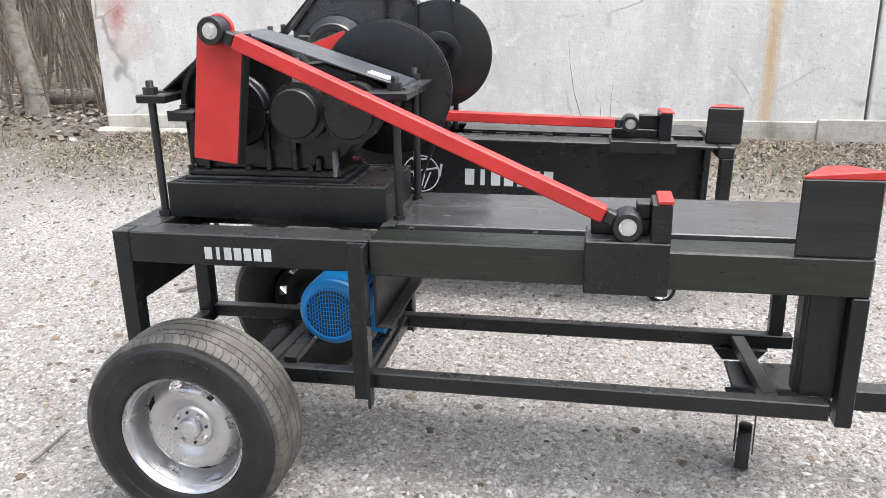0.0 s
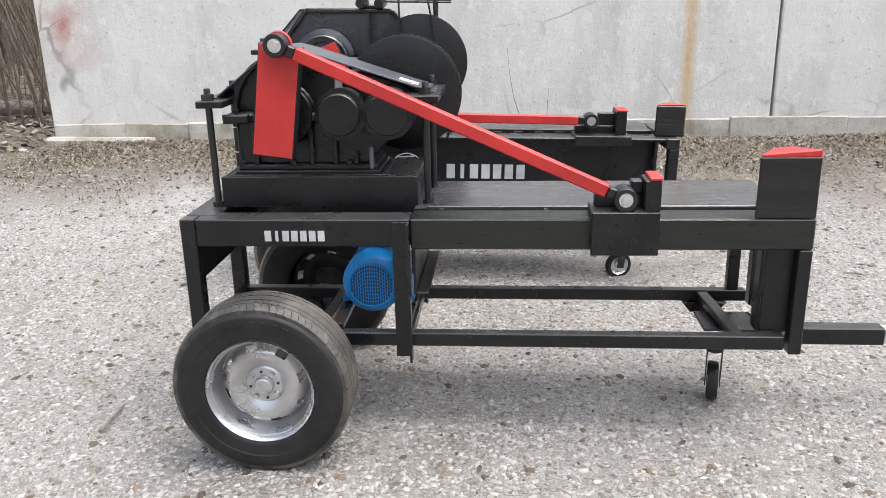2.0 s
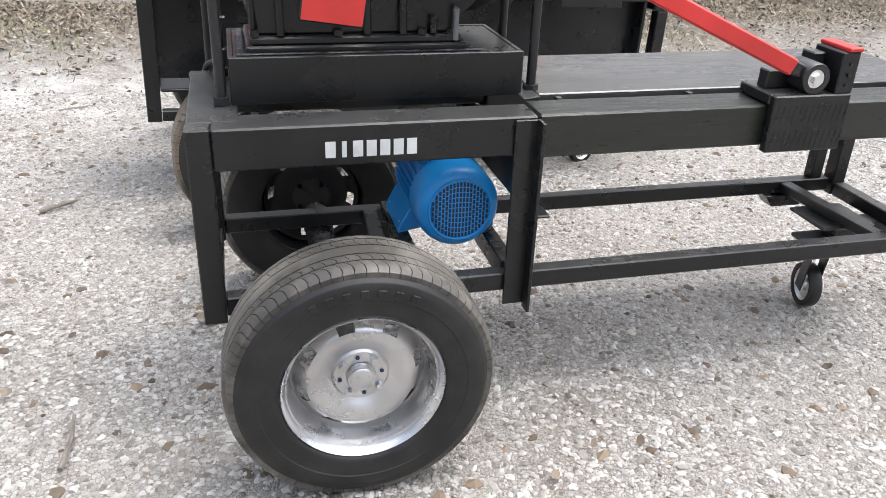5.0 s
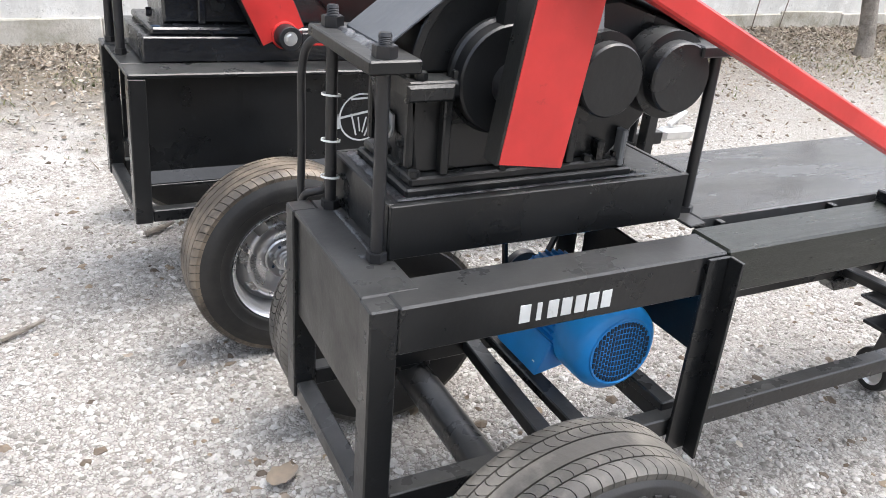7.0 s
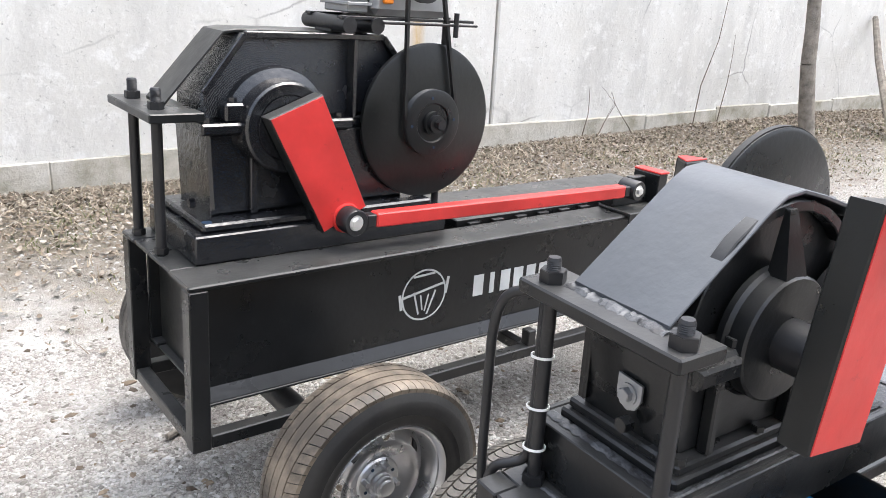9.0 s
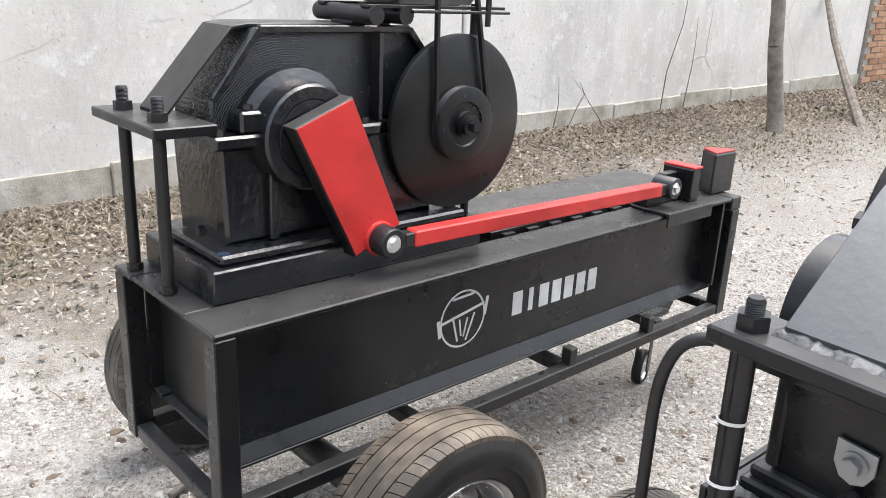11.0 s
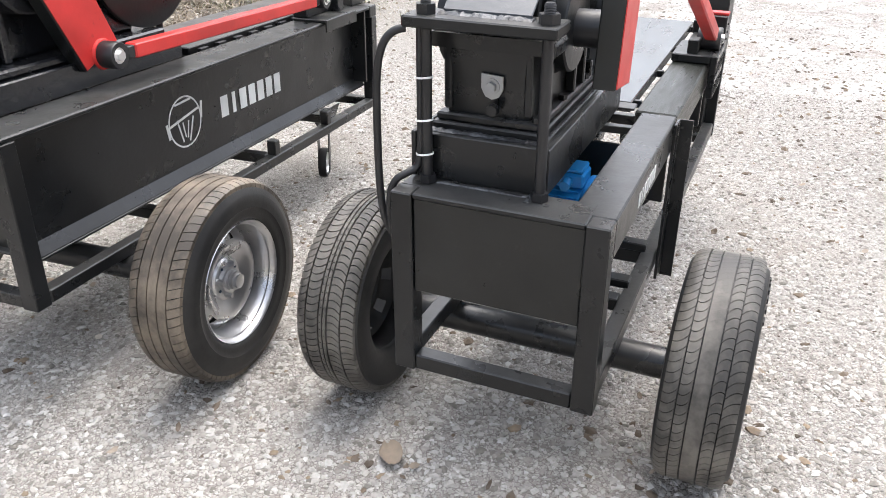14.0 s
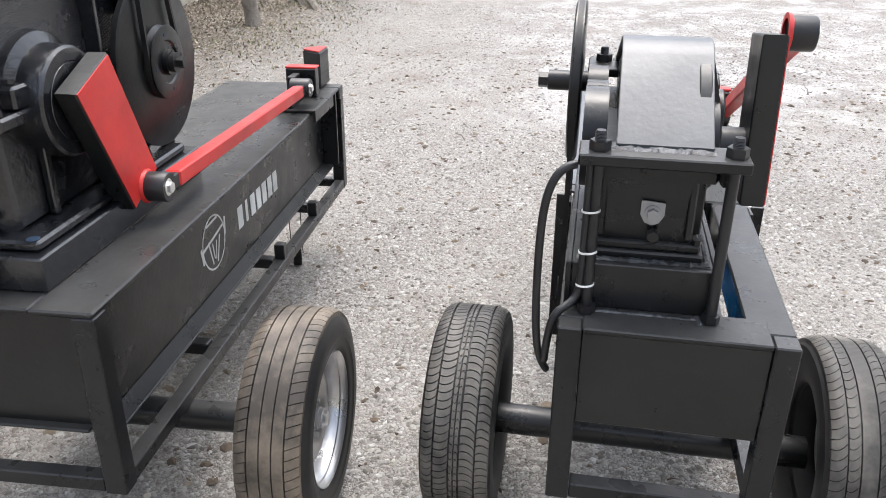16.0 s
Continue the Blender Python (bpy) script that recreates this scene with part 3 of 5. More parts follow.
def belt(parent, c1, r1, c2, r2, y, w=0.013):
    """An open V-belt round two pulleys in the x-z plane."""
    (x1, z1), (x2, z2) = c1, c2
    d = math.hypot(x2 - x1, z2 - z1)
    th, off = math.atan2(z2 - z1, x2 - x1), math.acos((r1 - r2) / d)
    pts = []
    for k in range(25):
        a = th + off + (2 * math.pi - 2 * off) * k / 24
        pts.append((x1, z1, r1, a))
    for k in range(17):
        a = th - off + 2 * off * k / 16
        pts.append((x2, z2, r2, a))
    bm = bmesh.new()
    loops = []
    for cx, cz, r, a in pts:
        ring = []
        for dr, dy in ((0.0, -w / 2), (0.009, -w / 2), (0.009, w / 2), (0.0, w / 2)):
            ring.append(bm.verts.new((cx + (r + dr) * math.cos(a), y + dy, cz + (r + dr) * math.sin(a))))
        loops.append(ring)
    for a, b in zip(loops, loops[1:] + loops[:1]):
        for k in range(4):
            bm.faces.new((a[k], a[(k + 1) % 4], b[(k + 1) % 4], b[k]))
    bmesh.ops.recalc_face_normals(bm, faces=bm.faces[:])
    return part("drive_belt", bm, RUBBER, parent, "black rubber V-belt")


def cable_run(parent, name, points, r, mat, label=""):
    cu = bpy.data.curves.new(name, "CURVE")
    cu.dimensions, cu.bevel_depth, cu.bevel_resolution = "3D", r, 4
    sp = cu.splines.new("NURBS")
    sp.points.add(len(points) - 1)
    for p, q in zip(sp.points, points):
        p.co = (*q, 1)
    sp.use_endpoint_u, sp.order_u, sp.resolution_u = True, 3, 10
    tmp = bpy.data.objects.new("tmp", cu)
    me = bpy.data.meshes.new_from_object(tmp)
    bpy.data.objects.remove(tmp)
    me.materials.clear()
    me.materials.append(mat)
    for p in me.polygons:
        p.use_smooth = True
    ob = new(name, me)
    ob.parent = parent
    if parent.type == "EMPTY":
        ob.matrix_parent_inverse = Matrix.Translation(-parent.location)
    return tagged(ob, label)


# ---- setting: ground, wall, footing, thicket ----
def ground_height(x, y):
    h = 0.012 * noise.noise(Vector((x * 0.9, y * 0.9, 0.0)))
    u = min(1.0, max(0.0, (y - 2.3) / 1.4))
    h += 0.15 * u * u * (3 - 2 * u) * (1.0 + 0.35 * noise.noise(Vector((x * 0.7, y * 0.7, 3.0))))
    return h - 0.05 * math.exp(-((x - 1.75) / 0.6) ** 2 - ((y - 1.85) / 0.4) ** 2)


bm = bmesh.new()
xs = sorted(set([-60, -30, -15, -9] + [round(-6 + 0.2 * k, 3) for k in range(91)] + [14, 18, 25, 40, 70, 120, 300]))
ys = sorted(set([-120, -60, -25, -12, -7] + [round(-5 + 0.2 * k, 3) for k in range(61)] + [9, 12, 18, 30, 60, 150]))
grid = [[bm.verts.new((x, y, ground_height(x, y) if -6.1 <= x <= 12.1 and y > -5 else (0.13 if y > 4.8 else 0.0))) for x in xs] for y in ys]
for ra, rb in zip(grid, grid[1:]):
    for k in range(len(xs) - 1):
        bm.faces.new((ra[k], ra[k + 1], rb[k + 1], rb[k]))
ground = loose("ground", bm, GROUND, "packed grey gravel yard with frosty and damp patches", "ground", kind="structure", smooth=180)

WALL_Y = 4.92
bm = bmesh.new()
edges_x = [-3.26, 3.38, 10.04]
for k, (xa, xb) in enumerate(zip(edges_x, edges_x[1:])):
    box(bm, xa + 0.012, xb - 0.012, WALL_Y, WALL_Y + 0.3, 0.05, 4.2, 0.012)
box(bm, edges_x[0] + 0.03, edges_x[-1], WALL_Y + 0.16, WALL_Y + 0.28, 0.0, 4.15, 0)
wall = loose("wall_north", bm, WALL, "whitewashed concrete panel wall with stains and a rust run", "wall", kind="structure")

bm = bmesh.new()
rng = random.Random(4)
x = -3.24
while x < 10.0:
    L = rng.uniform(0.5, 1.3)
    box(bm, x, min(x + L, 10.03), WALL_Y - 0.012 - rng.uniform(0, 0.025), WALL_Y + 0.02, -0.05, 0.31 + rng.uniform(-0.025, 0.01), 0.008)
    x += L + 0.003
box(bm, -3.25, -2.2, WALL_Y - 0.22, WALL_Y - 0.05, -0.05, 0.2, 0.03)
for v in bm.verts:
    v.co += Vector((0, 0.012, 0.03)) * noise.noise(v.co * 5)
loose("wall_footing", bm, PLINTH_STONE, "crumbling concrete footing with moss along the wall", "footing", kind="structure")


# ---- the near log splitter ----
def near_splitter():
    s = thing("log_splitter", (0, 0, 0), "black welded log splitter trailer with blue electric motor and red crank", "log splitter", "log splitters in the yard")
    H = 0.735
    rail = part("side_rail", solid(0.0505, 0.745, 0.0, 0.095, H - 0.09, H, bevel=0.004), BLACK, s)
    stencil_word(rail, 0.274, 0.476, 0.0, 0.664, 0.699)
    part("side_rail", solid(0.0505, 0.745, 0.40, 0.475, H - 0.09, H - 0.002, bevel=0.004), BLACK, s)
    part("end_rail", solid(0.003, 0.108, 0.0505, 0.4245, H - 0.012, H + 0.001, bevel=0.003), BLACK, s)
    part("end_panel", solid(0.01, 0.018, 0.0505, 0.4245, 0.497, H - 0.0125), DULL, s)
    for y in (0.0, 0.425):
        bm = bmesh.new()
        box(bm, 0.0, 0.05, y, y + 0.05, 0.285, H, 0.003)
        part("post", bm, BLACK, s)
    part("lower_rail", solid(0.051, 1.93, 0.002, 0.042, 0.302, 0.348), BLACK, s)
    part("lower_rail", solid(0.051, 1.93, 0.433, 0.473, 0.302, 0.344), BLACK, s)
    part("lower_end_rail", solid(0.005, 0.045, 0.051, 0.424, 0.286, 0.326), BLACK, s)
    # middle angle posts and cross panel
    for y, d in ((0.0, -1), (0.475, 1)):
        bm = bmesh.new()
        box(bm, 0.69, 0.745, y + d * 0.002, y + d * 0.010, 0.27, H - 0.006, 0.001)
        box(bm, 0.738, 0.746, y + d * 0.0105, y + d * 0.045, 0.262, H - 0.004, 0.001)
        part("angle_post", bm, BLACK, s)
    panel = part("cross_panel", solid(0.752, 0.76, 0.012, 0.46, 0.48, 0.634), DULL, s)
    part("panel_flange", solid(0.7605, 0.80, 0.012, 0.46, 0.48, 0.487), DULL, panel)
    part("cross_member", solid(0.70, 0.74, 0.043, 0.432, 0.302, 0.342), BLACK, s)
    for x in (0.42,):
        part("motor_rail", bar(bmesh.new(), (x, 0.043, 0.33), (x + 0.02, 0.432, 0.33), 0.04, 0.035), BLACK, s)
    # long guide beam, slotted table and back beam
    beam = part("guide_beam", solid(0.7465, 1.985, 0.0, 0.112, H - 0.098, H + 0.002, bevel=0.005), GREASY, s)
    bm = solid(0.79, 1.93, 0.133, 0.50, H - 0.02, H + 0.01, bevel=0.003)
    table = part("table_plate", bm, TABLE, s, "worn wet-looking steel table plate")
    for k in range(4):
        xa = 0.83 + k * 0.34
        part("slot_spacer", solid(xa, xa + 0.014, 0.1125, 0.1325, H - 0.016, H + 0.004, bevel=0.001), BLACK, table)
    part("back_beam", solid(0.7465, 1.985, 0.38, 0.474, H - 0.11, H - 0.0205, bevel=0.004), BLACK, s)
    part("apron", bar(bmesh.new(), (0.748, 0.305, H + 0.002), (0.7895, 0.305, H + 0.006), 0.38, 0.006), BLACK, s)
    # right-hand end
    for name, b in (("end_post", (1.945, 1.985, 0.0, 0.05, 0.288, H - 0.0985)), ("end_channel", (1.86, 1.9445, 0.04, 0.052, 0.349, H - 0.0985)), ("end_channel", (1.85, 1.862, 0.0525, 0.105, 0.349, H - 0.0985)), ("end_post", (1.94, 1.985, 0.425, 0.474, 0.288, H - 0.1105)), ("end_post", (1.86, 1.9, 0.434, 0.472, 0.3445, H - 0.1105)), ("lower_end_rail", (1.945, 1.985, 0.051, 0.424, 0.288, 0.33))):
        part(name, solid(*b), BLACK, s)
    part("cross_member", bar(bmesh.new(), (1.80, 0.043, 0.325), (1.77, 0.432, 0.325), 0.04, 0.03), BLACK, s)
    bm = prism(bmesh.new(), [(1.70, 0.30), (1.86, 0.30), (1.83, 0.262), (1.73, 0.262)], 0.42, 0.48)
    part("gusset", bm, BLACK, s)
    part("tow_bar", solid(1.8, 2.335, 0.205, 0.265, 0.232, 0.292), BLACK, s)
    hitch = solid(2.336, 2.85, 0.208, 0.262, 0.23, 0.236, bevel=0.001)
    box(hitch, 2.336, 2.85, 0.208, 0.214, 0.2365, 0.285, 0.001)
    box(hitch, 2.336, 2.85, 0.256, 0.262, 0.2365, 0.285, 0.001)
    part("tow_hitch", hitch, ZINC, s, "galvanised steel hitch channel")
    part("bracket_plate", solid(1.72, 1.9, 0.17, 0.33, 0.293, 0.303), BLACK, s)
    part("bracket", solid(1.86, 1.925, 0.30, 0.36, 0.235, 0.29), BLACK, s)
    caster(s, 1.785, 0.25, 0.232, 0.07, (0.97, -0.22, 0))
    # axle and wheels
    part("axle", tube(bmesh.new(), (0.308, -0.15, 0.255), (0.308, 0.62, 0.255), 0.04, 28), BLACK, s)
    part("axle_bracket", solid(0.26, 0.34, 0.44, 0.47, 0.285, 0.301), BLACK, s)
    wheel(s, 0.31, -0.21, 0.276, -1, r=0.277, spin=0.15, lettering=7)
    wheel(s, 0.306, 0.695, 0.276, 1, r=0.277, tread=2, rim_mat=RIM_DARK, tread_mat=TREAD)
    # gearbox plinth
    pl = bmesh.new()
    x0, x1, y0, y1, z0, z1 = 0.096, 0.757, 0.158, 0.468, 0.737, 0.839
    box(pl, x0, x1, y0, y0 + 0.012, z0, z1, 0.002)
    box(pl, x0, x1, y1 - 0.012, y1, z0, z1, 0.002)
    box(pl, x0, x0 + 0.012, y0 + 0.0125, y1 - 0.0125, z0, z1, 0.002)
    box(pl, x1 - 0.012, x1, y0 + 0.0125, y1 - 0.0125, z0, z1, 0.002)
    box(pl, x0 + 0.0125, x1 - 0.0125, y0 + 0.0125, y1 - 0.0125, z1 - 0.013, z1 - 0.002, 0)
    part("gearbox_plinth", pl, BLACK, s)
    # gearbox
    g = bmesh.new()
    box(g, 0.13, 0.625, 0.178, 0.425, 0.823, 0.842, 0.004)
    box(g, 0.14, 0.612, 0.185, 0.418, 0.8425, 0.86, 0.004)
    prism(g, [(0.155, 0.86), (0.58, 0.86), (0.70, 0.985), (0.72, 1.02), (0.135, 1.02)], 0.205, 0.4, 0.006)
    gear = part("gearbox", g, BLACK, s, "black-painted cast-iron gearbox with ribbed case")
    gear.location = (0.006, 0.012, 0.012)
    fl = bmesh.new()
    prism(fl, [(0.125, 1.004), (0.745, 1.004), (0.745, 1.034), (0.125, 1.034)], 0.172, 0.43, 0.006)
    part("split_flange", fl, BLACK, gear)
    arc = [(0.33 + 0.19 * math.cos(a), 1.034 + 0.19 * math.sin(a)) for a in [math.pi * (1 - k / 14) for k in range(12)]]
    arc += [(0.57, 1.16)]
    arc += [(0.66 + 0.1 * math.cos(a), 1.034 + 0.095 * math.sin(a)) for a in [math.pi * (0.42 - 0.42 * k / 7) for k in range(8)]]
    part("gear_cover", prism(bmesh.new(), arc, 0.225, 0.37, 0.006), BLACK, gear)
    ridge = [(0.33 + 0.197 * math.cos(a), 1.034 + 0.197 * math.sin(a)) for a in [math.pi * (1 - k / 14) for k in range(12)]]
    ridge += [(x * 1.0, z) for x, z in [(0.33 + 0.18 * math.cos(a), 1.034 + 0.18 * math.sin(a)) for a in [math.pi * (1 - k / 14) for k in range(11, -1, -1)]]]
    part("cover_rim", prism(bmesh.new(), ridge, 0.2, 0.224, 0.002), BLACK, gear)
    for cx, cr, yf in ((0.312, 0.098, 0.165), (0.504, 0.068, 0.13), (0.66, 0.068, 0.125)):
        h = 0.21 - yf
        part("bearing_cover", lathe(bmesh.new(), [(cr, 0.0), (cr, h - 0.004), (cr - 0.0035, h), (0.0, h)], (cx, 0.21, 1.031), (0, -1, 0), 40), BLACK, gear)
        part("bearing_cover", lathe(bmesh.new(), [(cr * 1.12, 0.0), (cr * 1.12, 0.05), (0.0, 0.05)], (cx, 0.395, 1.031), (0, 1, 0), 32), BLACK, gear)
        if cr < 0.09:
            part("bearing_collar", lathe(bmesh.new(), [(cr + 0.016, 0.0), (cr + 0.016, h - 0.03), (cr, h - 0.028)], (cx, 0.21, 1.031), (0, -1, 0), 40), BLACK, gear)
    for x, zt in ((0.205, 1.01), (0.475, 0.97), (0.545, 0.9), (0.395, 1.01)):
        part("rib", solid(x - 0.008, x + 0.008, 0.182, 0.2045, 0.861, zt, bevel=0.003), BLACK, gear)
    part("rib", solid(0.59, 0.602, 0.178, 0.2045, 0.845, 0.92, bevel=0.003), WELD, gear)
    bm = bar(bmesh.new(), (0.497, 0.195, 1.105), (0.497, 0.21, 1.175), 0.022, 0.03)
    part("lifting_rib", bm, WELD, gear)
    for x, y in ((0.15, 0.188), (0.22, 0.188), (0.40, 0.18), (0.58, 0.18), (0.15, 0.414), (0.70, 0.19), (0.71, 0.41)):
        part("flange_bolt", hexagon(bmesh.new(), (x, y, 1.0345), (x, y, 1.048), 0.012), BLACK, gear)
    for x, y in ((0.15, 0.193), (0.33, 0.192), (0.52, 0.192), (0.595, 0.2)):
        part("base_bolt", hexagon(bmesh.new(), (x, y, 0.8605), (x, y, 0.872), 0.011), BLACK, gear)
    for b in ((0.139, 0.1545, 0.205, 0.222, 0.87, 1.0), (0.139, 0.1545, 0.383, 0.4, 0.87, 1.0)):
        part("end_rib", solid(*b, bevel=0.004), BLACK, gear)
    shield = [(0.266, 0.952), (0.314, 0.956), (0.314, 0.925), (0.305, 0.908), (0.29, 0.902), (0.275, 0.908), (0.266, 0.925)]
    plug = bmesh.new()
    lo, hi = [plug.verts.new((0.1405, yy, zz)) for yy, zz in shield], [plug.verts.new((0.136, yy, zz)) for yy, zz in shield]
    plug.faces.new(hi)
    for k in range(len(shield)):
        plug.faces.new((lo[k - 1], lo[k], hi[k], hi[k - 1]))
    bmesh.ops.recalc_face_normals(plug, faces=plug.faces[:])
    hexagon(plug, (0.1359, 0.29, 0.93), (0.122, 0.29, 0.93), 0.012)
    lathe(plug, [(0.017, 0.0), (0.017, 0.003), (0.01, 0.003)], (0.1359, 0.29, 0.93), (-1, 0, 0), 18)
    part("oil_plug", plug, ALU, gear, "grey-primed oil filler plate with a bolt")
    part("drain_plug", hexagon(bmesh.new(), (0.1405, 0.285, 0.882), (0.12, 0.285, 0.882), 0.013), BLACK, gear)
    # clamp plates, rods and strap
    part("clamp_plate", solid(0.041, 0.132, 0.142, 0.459, 1.07, 1.093), BLACK, s)
    part("clamp_plate", solid(0.70, 0.835, 0.13, 0.46, 1.082, 1.104), BLACK, s)
    for x, ys, pz in ((0.076, (0.168, 0.42), 1.093), (0.789, (0.185, 0.42), 1.104)):
        for y in ys:
            stud(s, x, y, 0.737, pz + 0.036, pz)
    bm = bmesh.new()
    line = [(0.092, 1.095), (0.27, 1.23), (0.303, 1.249), (0.343, 1.253), (0.40, 1.238), (0.68, 1.145), (0.80, 1.106)]
    up = [(x, z + 0.007) for x, z in line]
    prism(bm, line + up[::-1], 0.207, 0.39, 0.0015)
    strap = part("hold_down_strap", bm, STRAP, s)
    part("sticker", bar(bmesh.new(), (0.70, 0.25, 1.1475), (0.76, 0.25, 1.128), 0.05, 0.003, 0), LABEL, strap, "white paper sticker")
    weld_strip(strap, (0.089, 0.202, 1.0932), (0.089, 0.396, 1.0932), 0.03, 0.007, 3)
    weld_strip(strap, (0.806, 0.202, 1.1042), (0.806, 0.396, 1.1042), 0.026, 0.006, 4)
    weld_strip(gear, (0.12, 0.168, 0.8262), (0.12, 0.436, 0.8262), 0.022, 0.006, 5)
    weld_strip(gear, (0.11, 0.1695, 0.8282), (0.66, 0.1695, 0.8282), 0.012, 0.003, 6)
    weld_strip(gear, (0.634, 0.18, 0.8262), (0.634, 0.42, 0.8262), 0.02, 0.005, 7)
    weld_strip(s, (0.081, 0.19, 0.7362), (0.081, 0.40, 0.7362), 0.012, 0.004, 8)
    for x, y in ((0.073, 0.172), (0.786, 0.185)):
        weld_strip(s, (x - 0.02, y + 0.018, 0.7362), (x + 0.02, y + 0.018, 0.7362), 0.014, 0.005, 9) if x < 0.5 else None
    part("crank_boss", lathe(bmesh.new(), [(0.104, 0.0), (0.104, 0.01), (0.099, 0.016)], (0.312, 0.21, 1.031), (0, -1, 0), 40), BLACK, gear)
    bm = bmesh.new()
    lo = [bm.verts.new(v) for v in ((0.288, 0.168, 1.126), (0.336, 0.168, 1.126), (0.336, 0.2, 1.126), (0.288, 0.2, 1.126))]
    hi = [bm.verts.new(v) for v in ((0.303, 0.192, 1.222), (0.321, 0.192, 1.222), (0.321, 0.2, 1.222), (0.303, 0.2, 1.222))]
    bm.faces.new(hi)
    for k in range(4):
        bm.faces.new((lo[k - 1], lo[k], hi[k], hi[k - 1]))
    bmesh.ops.recalc_face_normals(bm, faces=bm.faces[:])
    part("tapered_rib", bm, BLACK, gear)
    ear = prism(bmesh.new(), [(0.112, 1.004), (0.2, 1.004), (0.2, 1.0335), (0.112, 1.0335)], 0.152, 0.1715, 0.005)
    part("flange_ear", ear, BLACK, gear)
    # crank arm, connecting rod and carriage
    crank = prism(bmesh.new(), [(0.241, 0.932), (0.37, 0.914), (0.421, 1.26), (0.291, 1.28)], 0.068, 0.118, 0.003)
    arm = part("crank_arm", crank, DULL, s, "black crank arm with a red face")
    part("red_face", prism(bmesh.new(), [(0.244, 0.935), (0.368, 0.918), (0.418, 1.258), (0.294, 1.277)], 0.0655, 0.0679, 0.0005), RED, arm, "red-painted crank face")
    part("crank_shaft", tube(bmesh.new(), (0.32, 0.1185, 1.038), (0.32, 0.187, 1.038), 0.04, 28), STEEL_DARK, s)
    pa, pb = (0.357, 1.272), (1.411, 0.801)
    pin(s, pa[0], 0.006, 0.058, pa[1])
    part("weld_collar", lathe(bmesh.new(), [(0.03, 0.0), (0.042, 0.0), (0.039, 0.009), (0.03, 0.01)], (pa[0], 0.0652, pa[1]), (0, -1, 0), 28), RED, s)
    d = Vector((pb[0] - pa[0], 0, pb[1] - pa[1])).normalized()
    e0, e1 = Vector((pa[0], 0.032, pa[1])) + d * 0.062, Vector((pb[0], 0.004, pb[1])) - d * 0.062
    rod = part("connecting_rod", bar(bmesh.new(), e0, e1, 0.04, 0.04, 0.004), RED, s, "red square-tube connecting rod")
    for a, b in ((e0, Vector((pa[0], 0.032, pa[1])) + d * 0.034), (e1, Vector((pb[0], 0.004, pb[1])) - d * 0.034)):
        part("rod_neck", bar(bmesh.new(), a, b, 0.034, 0.034, 0.004), STEEL_DARK, rod)
    pin(s, pb[0], -0.024, 0.05, pb[1], 0.037)
    car = bmesh.new()
    box(car, 1.309, 1.514, -0.03, -0.008, 0.628, 0.765, 0.003)
    box(car, 1.309, 1.514, -0.0075, 0.115, 0.739, 0.765, 0.003)
    sleeve = part("carriage", car, BLACK, s, "black sliding carriage with chequered front plate")
    for k in range(13):
        for j in range(2):
            xa = 1.319 + k * 0.0155
            bm = bar(bmesh.new(), (xa, -0.0303, 0.637 + 0.062 * j), (xa + 0.006, -0.0303, 0.68 + 0.062 * j), 0.0012, 0.0025, 0, 0)
            part("chequer_ridge", bm, BLACK, sleeve)
    push = bmesh.new()
    box(push, 1.467, 1.514, -0.028, 0.075, 0.7655, 0.862, 0.003)
    box(push, 1.322, 1.466, 0.035, 0.07, 0.7655, 0.81, 0.003)
    box(push, 1.432, 1.466, 0.03, 0.075, 0.8105, 0.85, 0.003)
    part("push_block", push, BLACK, sleeve)
    part("red_tip", solid(1.479, 1.516, -0.03, 0.077, 0.8625, 0.872, bevel=0.002), RED, sleeve, "red-painted block top")
    for z in (0.785, 0.81, 0.835):
        part("bolt_head", tube(bmesh.new(), (1.490, -0.029, z), (1.490, -0.033, z), 0.004, 8), STEEL_DARK, sleeve)
    # anvil block
    kn = bmesh.new()
    box(kn, 1.801, 1.981, 0.0, 0.09, 0.738, 0.926, 0.003)
    for v in kn.verts:
        if v.co.y > 0.05:
            v.co.x = 1.891 + (v.co.x - 1.891) * 0.3
        v.co += Vector((1, 0.3, 0.3)) * 0.004 * noise.noise(v.co * 20)
    wedge = part("splitting_wedge", kn, BLOCK, s, "black rough wedge block with a red top")
    tp = solid(1.804, 1.979, 0.002, 0.088, 0.9262, 0.934, bevel=0.002)
    for v in tp.verts:
        if v.co.y > 0.05:
            v.co.x = 1.891 + (v.co.x - 1.891) * 0.3
        if v.co.z > 0.93:
            v.co.z += (v.co.x - 1.806) * 0.08
    part("red_tip", tp, RED, wedge, "red-painted wedge top")
    # flywheel disc, belt and motor
    fx, fz = 0.684, 1.073
    disc = part("flywheel", lathe(bmesh.new(), [(0.0, 0.0), (0.03, 0.0), (0.196, 0.0), (0.203, 0.004), (0.203, 0.009), (0.196, 0.014), (0.203, 0.019), (0.203, 0.024), (0.196, 0.028), (0.0, 0.028)], (fx, 0.472, fz), (0, 1, 0), 64), BLACK, s)
    part("hub", tube(bmesh.new(), (fx, 0.44, fz), (fx, 0.56, fz), 0.026, 24), STEEL_DARK, disc)
    part("hub_bolt", hexagon(bmesh.new(), (fx, 0.5605, fz), (fx, 0.585, fz), 0.02), STEEL_DARK, disc)
    mx, mz = 0.60, 0.484
    belt(s, (fx, fz), 0.197, (mx, mz), 0.045, 0.486)
